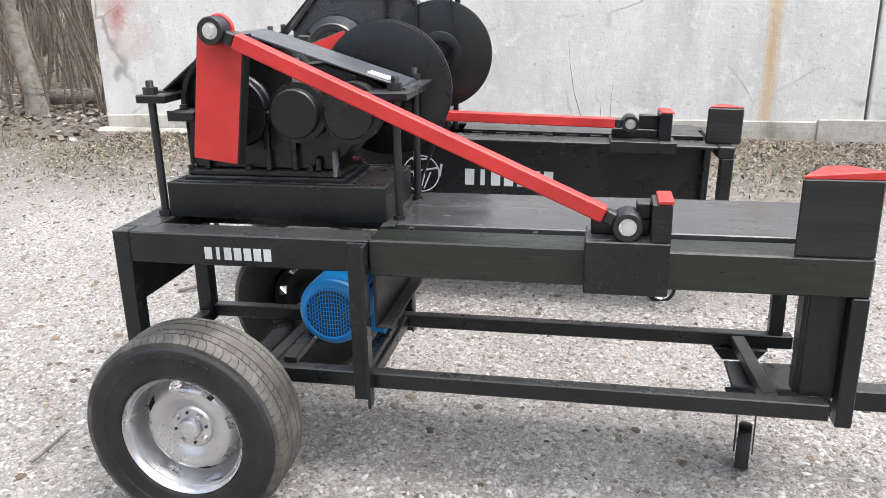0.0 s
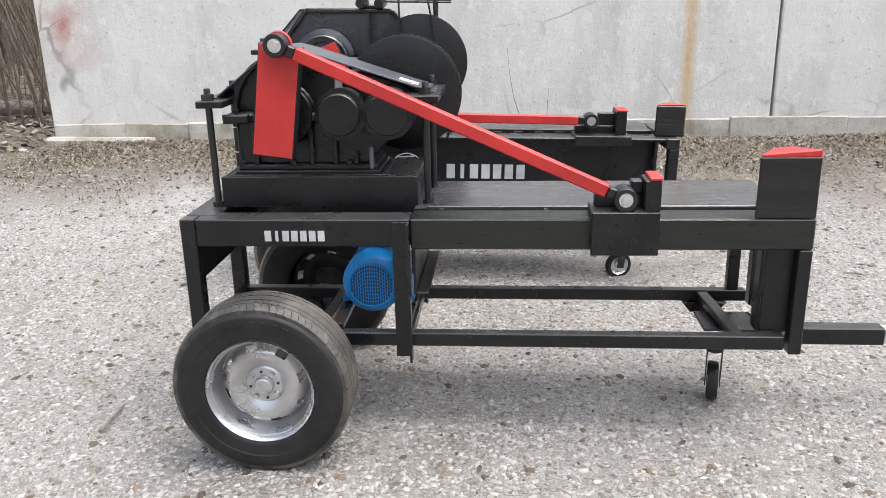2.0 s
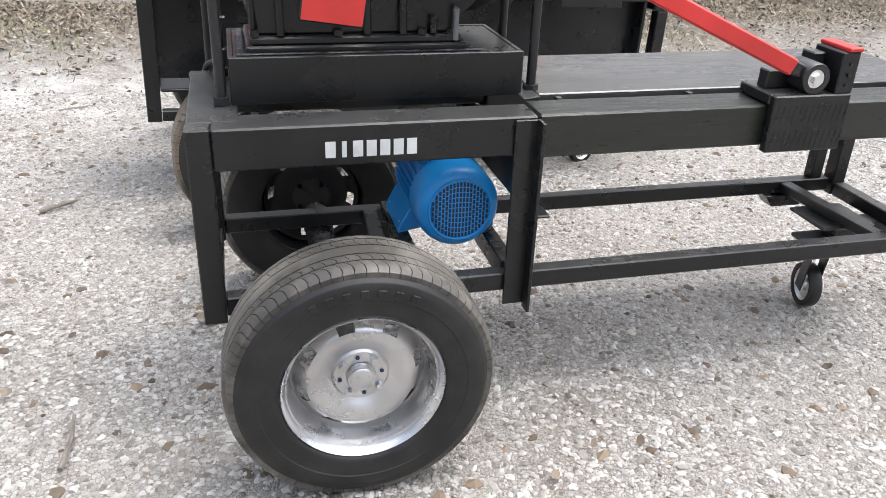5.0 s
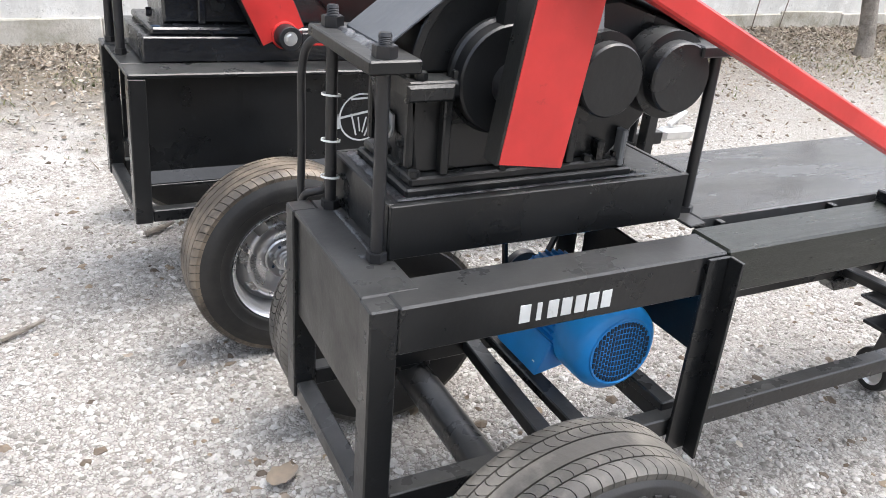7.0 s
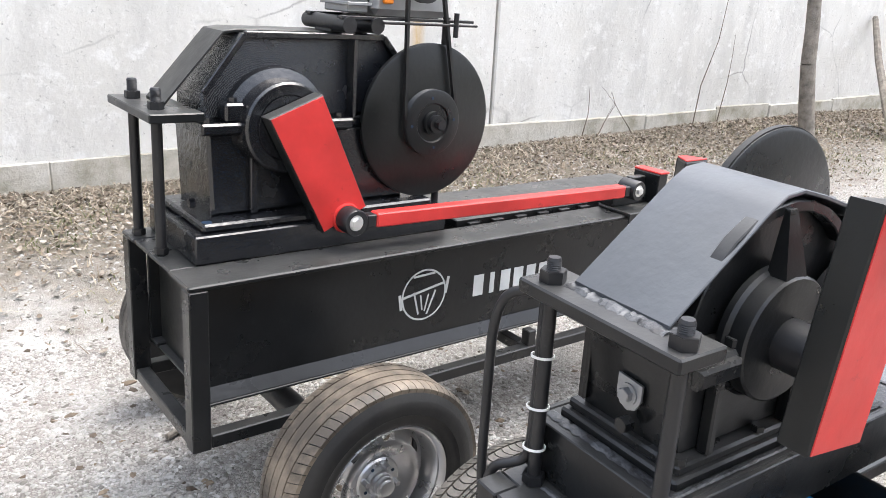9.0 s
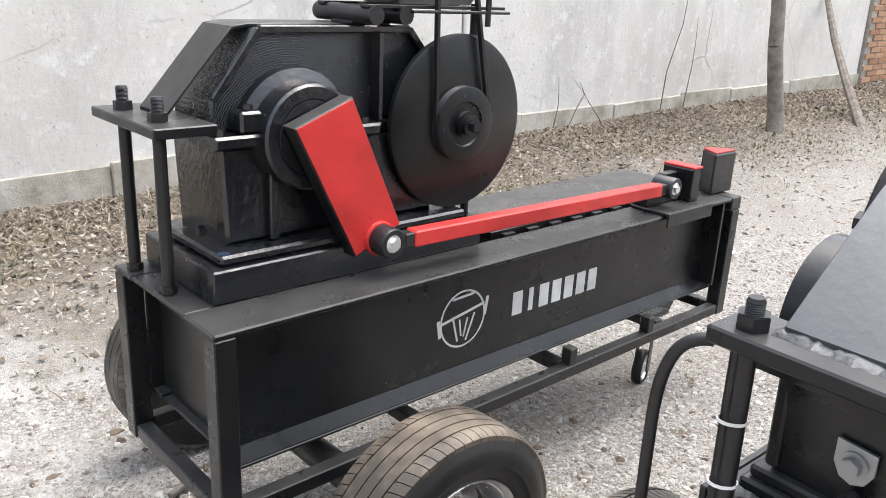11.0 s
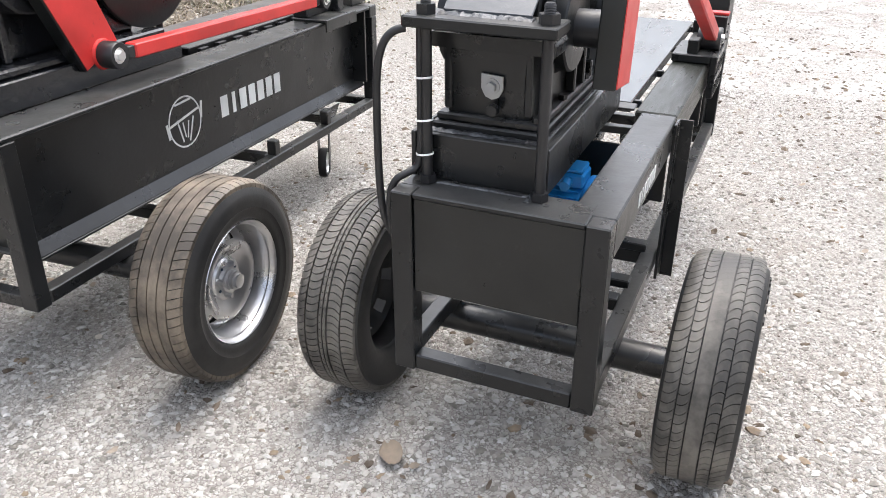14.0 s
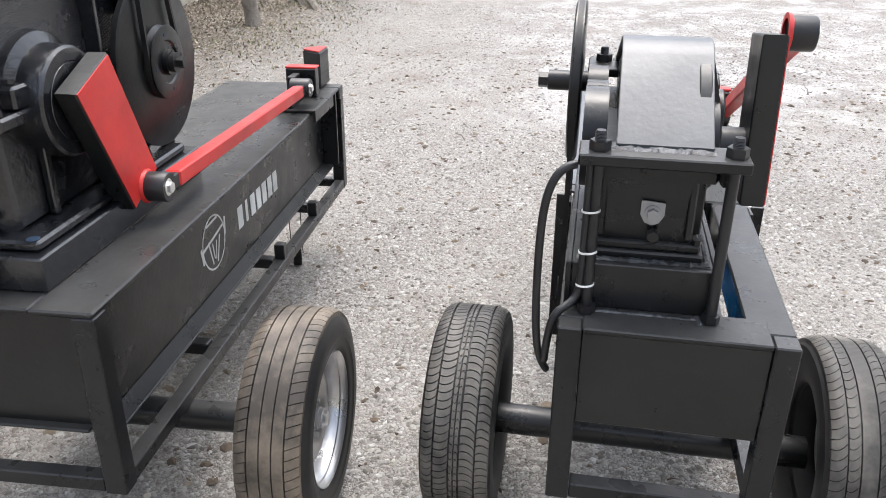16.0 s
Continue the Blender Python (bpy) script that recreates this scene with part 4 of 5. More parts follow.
    ring = lathe(bmesh.new(), [(0.0, 0.0), (0.06, 0.0), (0.085, 0.004), (0.098, 0.016), (0.102, 0.03), (0.102, 0.1), (0.096, 0.106), (0.092, 0.11), (0.092, 0.3), (0.088, 0.312), (0.04, 0.325), (0.0, 0.325)], (mx, 0.085, mz), (0, 1, 0), 56)
    motor = part("electric_motor", ring, BLUE, s, "bright blue electric motor with finned case")
    fins = 34
    for k in range(fins):
        a = 2 * math.pi * k / fins
        f = box(bmesh.new(), 0.09, 0.101, 0.2, 0.385, -0.0018, 0.0018, 0)
        f.transform(Matrix.Translation((mx, 0, mz)) @ pose(0, 0, 0, 0, -math.degrees(a), 0))
        part("cooling_fin", f, BLUE, motor)
    for k in range(-8, 9):
        half = math.sqrt(max(0.0, 0.0715 ** 2 - (k * 0.0083) ** 2))
        cells = max(1, round(2 * half / 0.0125))
        for j in range(cells):
            z = -half + (j + 0.5) * 2 * half / cells
            part("vent_slot", solid(mx + k * 0.0083 - 0.0026, mx + k * 0.0083 + 0.0026, 0.0835, 0.0862, mz + z - 0.0049, mz + z + 0.0049, bevel=0), HOLE_SHADE, motor)
    part("grille_rim", lathe(bmesh.new(), [(0.073, 0.0), (0.0745, -0.002), (0.077, -0.002), (0.0785, 0.003)], (mx, 0.0853, mz), (0, 1, 0), 56), BLUE, motor)
    for d in (-1, 1):
        foot = part("foot", prism(bmesh.new(), [(mx + d * 0.03, mz - 0.088), (mx + d * 0.125, mz - 0.105), (mx + d * 0.125, mz - 0.092), (mx + d * 0.092, mz - 0.03)], 0.2, 0.37, 0.003), BLUE, motor)
        for y in (0.222, 0.345):
            part("foot_bolt", hexagon(bmesh.new(), (mx + d * 0.112, y, mz - 0.099), (mx + d * 0.112, y, mz - 0.079), 0.009), ZINC, foot)
    tb = solid(mx - 0.055, mx + 0.03, 0.19, 0.275, mz + 0.085, mz + 0.125, bevel=0.006)
    part("terminal_box", tb, BLUE, motor)
    part("terminal_lid", solid(mx - 0.05, mx + 0.025, 0.195, 0.27, mz + 0.1255, mz + 0.137, bevel=0.004), BLUE, motor)
    part("cable_gland", tube(bmesh.new(), (mx - 0.0555, 0.232, mz + 0.105), (mx - 0.085, 0.232, mz + 0.1), 0.014, 12), BLUE, motor)
    part("motor_pulley", lathe(bmesh.new(), [(0.0, 0.0), (0.05, 0.0), (0.044, 0.012), (0.05, 0.024), (0.0, 0.024)], (mx, 0.474, mz), (0, 1, 0), 32), STEEL_DARK, motor)
    part("motor_shaft", tube(bmesh.new(), (mx, 0.41, mz), (mx, 0.5, mz), 0.012, 16), STEEL_DARK, motor)
    for x in (mx - 0.112, mx + 0.112):
        part("motor_rail", solid(x - 0.02, x + 0.02, 0.03, 0.432, 0.3445, 0.3685), BLACK, s)
    # power cable with white ties
    cab = cable_run(s, "power_cable", [(0.07, 0.462, 1.062), (0.055, 0.49, 1.062), (0.045, 0.518, 1.0), (0.05, 0.525, 0.86), (0.045, 0.522, 0.70), (0.05, 0.51, 0.62), (0.07, 0.495, 0.585)], 0.0085, CABLE, "black corrugated cable conduit")
    cable_run(s, "power_cable", [(0.078, 0.434, 1.066), (0.078, 0.435, 0.95), (0.078, 0.435, 0.80), (0.075, 0.444, 0.765), (0.055, 0.46, 0.757), (0.04, 0.482, 0.745), (0.035, 0.495, 0.70), (0.05, 0.5, 0.62)], 0.0085, CABLE)
    for z in (0.80, 0.875, 0.965):
        tie = lathe(bmesh.new(), [(0.0175, -0.002), (0.0192, -0.002), (0.0192, 0.002), (0.0175, 0.002)], (0.077, 0.4265, z), (0.1, 0.1, 1), 20)
        part("cable_tie", tie, TIE, cab, "white nylon cable tie")
    return s


near_splitter()


# ---- the far log splitter ----
def wedge_flange(x0, x1, y0, y1, z0, z1, z2):
    """A tapered lower flange that falls away from the web."""
    bm = solid(x0, x1, y0, y1, z0, z1, bevel=0)
    for v in bm.verts:
        if v.co.z > z0 + 0.001 and v.co.y > (y0 + y1) / 2:
            v.co.z = z2
    bmesh.ops.bevel(bm, geom=bm.edges[:], offset=0.003, segments=2, affect="EDGES")
    return bm


def lengthen(top, x0, factor):
    """Lengthen a frame along x: long members grow, compact parts move along with them."""
    for ob in top.children_recursive:
        xs = [v.co.x for v in ob.data.vertices]
        lo, hi = min(xs), max(xs)
        move = ((lo + hi) / 2 - x0) * (factor - 1)
        for v in ob.data.vertices:
            v.co.x = x0 + (v.co.x - x0) * factor if hi - lo > 0.75 else v.co.x + move


def far_splitter():
    X0, X1, Y0, Y1, H = -0.143, 1.865, 1.41, 1.93, 0.76
    s = thing("log_splitter", (0, Y0, 0), "black welded log splitter trailer with engine and stencilled side beam", "log splitter", "log splitters in the yard")
    # I-section side beam with overhanging flanges
    bm = bmesh.new()
    box(bm, -0.092, 1.765, Y0 + 0.072, Y0 + 0.086, 0.40, H - 0.0145, 0)
    beam = part("side_beam", bm, BLACK, s)
    part("top_flange", solid(X0, 1.80, Y0, Y0 + 0.14, H - 0.014, H, bevel=0.004), BLACK, beam)
    part("bottom_flange", wedge_flange(-0.092, 1.815, Y0 + 0.046, Y0 + 0.0715, 0.398, 0.408, 0.446), BLACK, beam)
    part("beam_stiffener", solid(1.75, 1.764, Y0 + 0.004, Y0 + 0.0715, 0.433, H - 0.0145, bevel=0.002), BLACK, beam)
    stencil_word(beam, 0.772, 1.162, Y0 + 0.072, 0.54, 0.612)
    stencil_badge(beam, 0.59, Y0 + 0.072, 0.582, 0.084)
    bm = solid(-0.092, 1.765, Y1 - 0.06, Y1 - 0.045, 0.433, H - 0.0145, bevel=0)
    back = part("side_beam", bm, BLACK, s)
    part("top_flange", solid(X0, 1.80, Y1 - 0.10, Y1, H - 0.014, H, bevel=0.004), BLACK, back)
    part("bottom_flange", solid(-0.092, 1.815, Y1 - 0.1, Y1 - 0.002, 0.415, 0.4325, bevel=0.004), BLACK, back)
    part("end_flange", solid(X0, -0.0, Y0 + 0.1405, Y1 - 0.1005, H - 0.014, H - 0.0005, bevel=0.004), BLACK, s)
    part("end_flange", solid(1.8005, X1, Y0, Y1, H - 0.05, H, bevel=0.004), BLACK, s)
    part("end_plate", solid(-0.065, -0.055, Y0 + 0.0865, Y1 - 0.0605, 0.415, H - 0.0145), DULL, s)
    part("bottom_plate", solid(-0.143 + 0.05, 0.2, Y0 + 0.1005, Y1 - 0.1005, 0.416, 0.424), DULL, s)
    for x in (X0, X1 - 0.05):
        for y in (Y0, Y1 - 0.05):
            part("post", solid(x, x + 0.05, y, y + 0.05, 0.30, H - (0.0145 if x < 0 else 0.0505)), BLACK, s)
    for y in (Y0 + 0.002, Y1 - 0.042):
        part("lower_rail", solid(X0 + 0.051, X1 - 0.051, y, y + 0.04, 0.302, 0.34), BLACK, s)
    for x in (X0 + 0.004, 0.42, 0.98, 1.5, X1 - 0.046):
        part("cross_member", solid(x, x + 0.04, Y0 + 0.051, Y1 - 0.051, 0.302, 0.338), BLACK, s)
    for x in (0.98, 1.38):
        part("spacer_block", solid(x, x + 0.035, Y0 + 0.003, Y0 + 0.04, 0.341, 0.3975), BLACK, s)
    # axle and wheels
    part("axle", tube(bmesh.new(), (0.207, 1.18, 0.262), (0.207, 2.18, 0.262), 0.04, 28), BLACK, s)
    part("axle_bracket", solid(0.17, 0.245, Y0 + 0.02, Y0 + 0.07, 0.29, 0.3015), BLACK, s)
    wheel(s, 0.207, 1.12, 0.282, -1, tread=3, tread_mat=MUD, spin=0.5, proud=True, k0=0.985)
    wheel(s, 0.207, 2.25, 0.282, 1, tread=1)
    caster(s, 1.66, 1.60, 0.302, 0.07, (-0.3, 0.95, 0), -0.015)
    part("caster_bracket", prism(bmesh.new(), [(1.56, 0.301), (1.82, 0.301), (1.78, 0.25), (1.60, 0.25)], Y0 + 0.18, Y0 + 0.19), BLACK, s)
    hitch = solid(X1 + 0.001, X1 + 0.28, 1.64, 1.70, 0.33, 0.39, bevel=0.004)
    part("tow_bar", hitch, BLACK, s)
    head = solid(X1 + 0.281, X1 + 0.47, 1.635, 1.705, 0.34, 0.4, bevel=0.015)
    bar(head, (X1 + 0.33, 1.67, 0.41), (X1 + 0.42, 1.67, 0.47), 0.03, 0.02)
    part("tow_hitch", head, ZINC, s, "galvanised ball hitch with a lever")
    # table, carriage, wedge
    tb = solid(0.76, 1.765, 1.568, 1.87, H - 0.012, H + 0.016, bevel=0.003)
    part("table_plate", tb, BLACK, s)
    for k in range(9):
        part("slot_spacer", solid(0.80 + 0.1 * k, 0.845 + 0.1 * k, 1.5505, 1.5675, H - 0.012, H + 0.006, bevel=0.001), STEEL_DARK, s)
    car = bmesh.new()
    box(car, 1.37, 1.64, Y0 - 0.012, Y0 + 0.13, H + 0.001, H + 0.012, 0.002)
    box(car, 1.37, 1.64, Y0 - 0.02, Y0 - 0.0125, H - 0.035, H + 0.012, 0.002)
    c = part("carriage", car, DULL, s, "black sliding carriage on the side beam")
    push = bmesh.new()
    box(push, 1.57, 1.62, 1.44, 1.56, H + 0.0125, H + 0.125, 0.003)
    box(push, 1.38, 1.5695, 1.485, 1.545, H + 0.0125, H + 0.05, 0.003)
    box(push, 1.49, 1.5695, 1.50, 1.53, H + 0.0505, H + 0.11, 0.003)
    part("push_block", push, BLACK, c)
    part("red_tip", solid(1.568, 1.622, 1.438, 1.562, H + 0.1255, H + 0.133, bevel=0.002), RED, c, "red-painted block top")
    kn = solid(1.755, 1.90, 1.475, 1.56, H + 0.001, 0.912, bevel=0.006)
    for v in kn.verts:
        if v.co.y > 1.52:
            v.co.x = 1.83 + (v.co.x - 1.83) * 0.3
        v.co += Vector((1, 0.3, 0.3)) * 0.003 * noise.noise(v.co * 20)
    w = part("splitting_wedge", kn, BLOCK, s, "black rough wedge block with a red top")
    tp = solid(1.76, 1.895, 1.478, 1.557, 0.912, 0.917, bevel=0.0015)
    for v in tp.verts:
        if v.co.y > 1.52:
            v.co.x = 1.83 + (v.co.x - 1.83) * 0.3
    part("red_tip", tp, RED, w, "red-painted wedge top")
    # gearbox plinth and gearbox
    pl = bmesh.new()
    box(pl, -0.075, 0.70, 1.545, 1.90, H + 0.001, 0.838, 0.004)
    part("gearbox_plinth", pl, GLOSS, s)
    g = bmesh.new()
    box(g, -0.06, 0.67, 1.565, 1.89, 0.8385, 0.862, 0.006)
    prism(g, [(-0.01, 0.862), (0.60, 0.862), (0.64, 1.085), (-0.02, 1.085)], 1.63, 1.87, 0.008)
    gear = part("gearbox", g, GLOSS, s, "glossy black cast-iron gearbox with brush marks")
    part("split_flange", prism(prism(bmesh.new(), [(-0.045, 1.085), (0.4, 1.085), (0.4, 1.115), (-0.045, 1.115)], 1.60, 1.895, 0.006), [(0.4005, 1.085), (0.66, 1.085), (0.66, 1.115), (0.4005, 1.115)], 1.632, 1.895, 0.006), GLOSS, gear)
    cover = [(-0.02, 1.115), (-0.02, 1.185), (0.095, 1.335), (0.52, 1.335), (0.61, 1.235), (0.63, 1.115)]
    part("gear_cover", prism(bmesh.new(), cover, 1.665, 1.85, 0.006), BRUSHED, gear)
    part("cover_brace", solid(0.405, 0.417, 1.625, 1.6645, 1.1155, 1.33, bevel=0.002), GLOSS, gear)
    lip = bmesh.new()
    for (xa, za), (xb, zb) in zip(cover[1:], cover[2:-1]):
        bar(lip, (xa, 1.655, za), (xb, 1.655, zb), 0.02, 0.018, 0.003)
    part("cover_lip", lip, GLOSS, gear)
    part("bearing_cover", lathe(bmesh.new(), [(0.155, 0.0), (0.15, 0.018), (0.126, 0.03), (0.122, 0.082), (0.116, 0.088), (0.09, 0.088), (0.088, 0.085), (0.086, 0.088), (0.0, 0.088)], (0.19, 1.665, 1.10), (0, -1, 0), 48), GLOSS, gear)
    part("rib", solid(0.33, 0.36, 1.605, 1.6295, 0.8625, 1.08), GLOSS, gear)
    for x in (0.1,):
        part("rib", solid(x, x + 0.022, 1.612, 1.6295, 0.8625, 1.08), GLOSS, gear)
    part("lug", solid(0.03, 0.085, 1.605, 1.66, 1.1155, 1.165, bevel=0.006), GLOSS, gear)
    for x, y in ((-0.01, 1.62), (0.058, 1.63), (0.36, 1.622)):
        part("flange_bolt", hexagon(bmesh.new(), (x, y, 1.1155 if x != 0.058 else 1.1655), (x, y, 1.13 if x != 0.058 else 1.178), 0.013), GLOSS, gear)
    part("base_bolt_hole", lathe(bmesh.new(), [(0.0, 0.001), (0.014, 0.001), (0.014, 0.0)], (-0.03, 1.585, 0.8625), (0, 0, 1), 16), HOLE_SHADE, gear)
    part("drain_plug", hexagon(bmesh.new(), (-0.0185, 1.7, 0.885), (-0.035, 1.7, 0.885), 0.014), GLOSS, gear)
    # clamp plate, rods, strap
    part("clamp_plate", solid(-0.16, -0.02, 1.60, 1.945, 1.122, 1.145), BLACK, s)
    for y in (1.68, 1.868):
        stud(s, -0.115, y, H + 0.001, 1.145 + 0.05, 1.145, 0.014)
    line = [(-0.1, 1.147), (0.06, 1.33), (0.1, 1.3365), (0.5, 1.3365)]
    part("hold_down_strap", prism(bmesh.new(), line + [(x, z + 0.008) for x, z in line[::-1]], 1.70, 1.84, 0.0015), DULL, s)
    # crank, rod
    cr = [(0.268, 0.812), (0.406, 0.875), (0.257, 1.196), (0.103, 1.136)]
    arm = part("crank_arm", prism(bmesh.new(), cr, 1.522, 1.572, 0.003), DULL, s, "black crank arm with a red face")
    part("red_face", prism(bmesh.new(), [(0.27, 0.816), (0.4015, 0.876), (0.2555, 1.192), (0.1075, 1.1345)], 1.5195, 1.5219, 0.0005), RED, arm, "red-painted crank face")
    part("crank_shaft", tube(bmesh.new(), (0.19, 1.5725, 1.10), (0.19, 1.60, 1.10), 0.05, 28), STEEL_DARK, s)
    pa, pb = (0.335, 0.849), (1.45, 0.839)
    pin(s, pa[0], 1.46, 1.512, pa[1], 0.038)
    part("weld_collar", lathe(bmesh.new(), [(0.03, 0.0), (0.044, 0.0), (0.041, 0.008), (0.03, 0.009)], (pa[0], 1.5193, pa[1]), (0, -1, 0), 28), RED, s)
    d = Vector((pb[0] - pa[0], 0, pb[1] - pa[1])).normalized()
    e0, e1 = Vector((pa[0], 1.482, pa[1])) + d * 0.066, Vector((pb[0], 1.455, pb[1])) - d * 0.06
    rod = part("connecting_rod", bar(bmesh.new(), e0, e1, 0.042, 0.042, 0.004), RED, s, "red square-tube connecting rod")
    part("rod_neck", bar(bmesh.new(), e0, Vector((pa[0], 1.482, pa[1])) + d * 0.036, 0.036, 0.036), STEEL_DARK, rod)
    part("rod_neck", bar(bmesh.new(), e1, Vector((pb[0], 1.455, pb[1])) - d * 0.033, 0.036, 0.036), STEEL_DARK, rod)
    pin(s, pb[0], 1.425, 1.4999, pb[1], 0.036)
    # flywheel, pulley, belt and engine
    fx, fz = 0.65, 1.094
    disc = part("flywheel", lathe(bmesh.new(), [(0.0, 0.0), (0.224, 0.0), (0.232, 0.004), (0.232, 0.018), (0.224, 0.022), (0.0, 0.022)], (fx, 1.624, fz), (0, -1, 0), 72), DULL, s)
    part("pulley", lathe(bmesh.new(), [(0.085, 0.0), (0.1, 0.002), (0.088, 0.012), (0.1, 0.023), (0.096, 0.025), (0.06, 0.025), (0.056, 0.02), (0.035, 0.02), (0.035, 0.034), (0.0, 0.034)], (fx, 1.6015, fz), (0, -1, 0), 56), BLACK, disc)
    part("hub_bolt", hexagon(tube(bmesh.new(), (fx, 1.567, fz), (fx, 1.552, fz), 0.027, 24), (fx, 1.5515, fz), (fx, 1.53, fz), 0.016), STEEL_DARK, disc)
    for k in range(4):
        a = math.pi / 2 * k + 0.1
        p = (fx + 0.075 * math.cos(a), 1.5764, fz + 0.075 * math.sin(a))
        part("pulley_hole", tube(bmesh.new(), p, (p[0], 1.5755, p[2]), 0.005, 10), HOLE_SHADE, disc)
    part("flywheel_shaft", tube(bmesh.new(), (fx, 1.6245, fz), (fx, 1.66, fz), 0.03, 20), STEEL_DARK, s)
    belt(s, (fx, fz), 0.091, (0.60, 1.50), 0.055, 1.589)
    part("engine_post", tube(bmesh.new(), (0.72, 1.64, H + 0.001), (0.72, 1.64, 1.40), 0.012, 14), STEEL_DARK, s)
    mount = bmesh.new()
    box(mount, 0.34, 0.80, 1.60, 1.63, 1.386, 1.394, 0.001)
    box(mount, 0.34, 0.80, 1.78, 1.81, 1.386, 1.394, 0.001)
    tube(mount, (0.36, 1.59, 1.37), (0.36, 1.83, 1.37), 0.022, 18)
    tube(mount, (0.45, 1.59, 1.37), (0.45, 1.83, 1.37), 0.022, 18)
    box(mount, 0.345, 0.465, 1.67, 1.76, 1.3445, 1.36, 0.002)
    part("engine_mount", mount, STEEL_DARK, s)
    eng = bmesh.new()
    box(eng, 0.46, 0.74, 1.635, 1.82, 1.395, 1.56, 0.02)
    for k in range(6):
        box(eng, 0.38, 0.4595, 1.64, 1.80, 1.42 + 0.022 * k, 1.43 + 0.022 * k, 0.002)
    box(eng, 0.39, 0.4595, 1.66, 1.79, 1.40, 1.56, 0.004)
    e = part("engine", eng, ALU, s, "small petrol engine with grey cast case")
    part("engine_pulley", lathe(bmesh.new(), [(0.0, 0.0), (0.062, 0.0), (0.053, 0.012), (0.062, 0.024), (0.0, 0.024)], (0.60, 1.6, 1.50), (0, -1, 0), 40), STEEL_DARK, e)
    part("engine_shaft", tube(bmesh.new(), (0.60, 1.6005, 1.50), (0.60, 1.64, 1.50), 0.014, 16), STEEL_DARK, e)
    part("fuel_tap", solid(0.49, 0.52, 1.615, 1.6345, 1.43, 1.46, bevel=0.004), ORANGE, e, "orange plastic tap")
    part("fuel_tank", solid(0.42, 0.76, 1.65, 1.83, 1.565, 1.70, bevel=0.03), BLACK, e)
    part("adjusting_screw", bar(bmesh.new(), (0.46, 1.585, 1.38), (0.80, 1.585, 1.38), 0.008, 0.008), STEEL_DARK, s)
    part("adjusting_bolt", tube(bmesh.new(), (0.715, 1.585, 1.345), (0.715, 1.585, 1.415), 0.008, 12), STEEL_DARK, s)
    lengthen(s, X0, 1.04)
    # it stands askew to the near one, its hitch end lower
    s.matrix_basis = Matrix.Translation((-0.197, 1.386, 0.779)) @ pose(0, 0, 0, 0, 1.75, 3.5) @ Matrix.Translation((-X0, -Y0, -H)) @ Matrix.Translation((0, Y0, 0))
    return s


far_splitter()


# ---- yard clutter and growth ----
def many(name, verts, faces, material, label, category):
    me = bpy.data.meshes.new(name)
    me.from_pydata(verts.tolist() if isinstance(verts, np.ndarray) else verts, [], faces.tolist() if isinstance(faces, np.ndarray) else faces)
    me.materials.append(material)
    ob = new(name, me)
    return tagged(ob, label, category, kind="stuff")


def heights(x, y):
    return np.array([ground_height(float(a), float(b)) for a, b in zip(x, y)])


def gravel(count, seed, r_lo, r_hi, region):
    """Angular flat chips, pressed into the ground."""
    g = np.random.default_rng(seed)
    base = np.array([(0, 0, 1), (0.9, 0, 0.25), (0.28, 0.85, 0.3), (-0.73, 0.53, 0.22), (-0.73, -0.53, 0.3), (0.28, -0.85, 0.24), (1.05, 0.1, -0.5), (-0.5, 0.9, -0.5), (-0.5, -0.9, -0.5)], float)
    tri = np.array([(0, 1, 2), (0, 2, 3), (0, 3, 4), (0, 4, 5), (0, 5, 1), (1, 6, 2), (2, 7, 3), (3, 7, 8), (3, 8, 4), (4, 8, 5), (5, 6, 1), (2, 6, 7), (5, 8, 6)])
    x0, x1, y0, y1 = region
    x, y = g.uniform(x0, x1, count), g.uniform(y0, y1, count)
    z = heights(x, y)
    r = r_lo * (r_hi / r_lo) ** (g.random(count) ** 1.8)
    yaw = g.uniform(0, 2 * np.pi, count)
    v = base[None] * g.uniform(0.7, 1.3, (count, 9, 3))
    sx, sy, sz = r * g.uniform(0.8, 1.4, count), r * g.uniform(0.6, 1.0, count), r * g.uniform(0.3, 0.6, count)
    a, b = v[:, :, 0] * sx[:, None], v[:, :, 1] * sy[:, None]
    c = v[:, :, 2] * sz[:, None] + a * g.uniform(-0.15, 0.15, count)[:, None]
    ca, sa = np.cos(yaw)[:, None], np.sin(yaw)[:, None]
    p = np.stack([a * ca - b * sa + x[:, None], a * sa + b * ca + y[:, None], c + z[:, None] + 0.001], 2).reshape(-1, 3)
    f = (tri[None] + (np.arange(count) * 9)[:, None, None]).reshape(-1, 3)
    return p, f


p1, f1 = gravel(125000, 11, 0.0042, 0.0125, (-2.3, 3.7, -1.7, 2.8))
p2, f2 = gravel(45000, 12, 0.006, 0.016, (-3.5, 8.5, -3.0, 4.5))
many("gravel", np.vstack([p1, p2]), np.vstack([f1, f2 + len(p1)]), PEBBLE, "loose pale grey gravel chips over the yard", "gravel")


p3, f3 = gravel(3800, 13, 0.007, 0.024, (-3.0, 6.0, -2.2, 4.3))
many("bark_crumbs", p3, f3, CRUMB, "brown bark crumbs and clods strewn over the gravel", "bark crumbs")


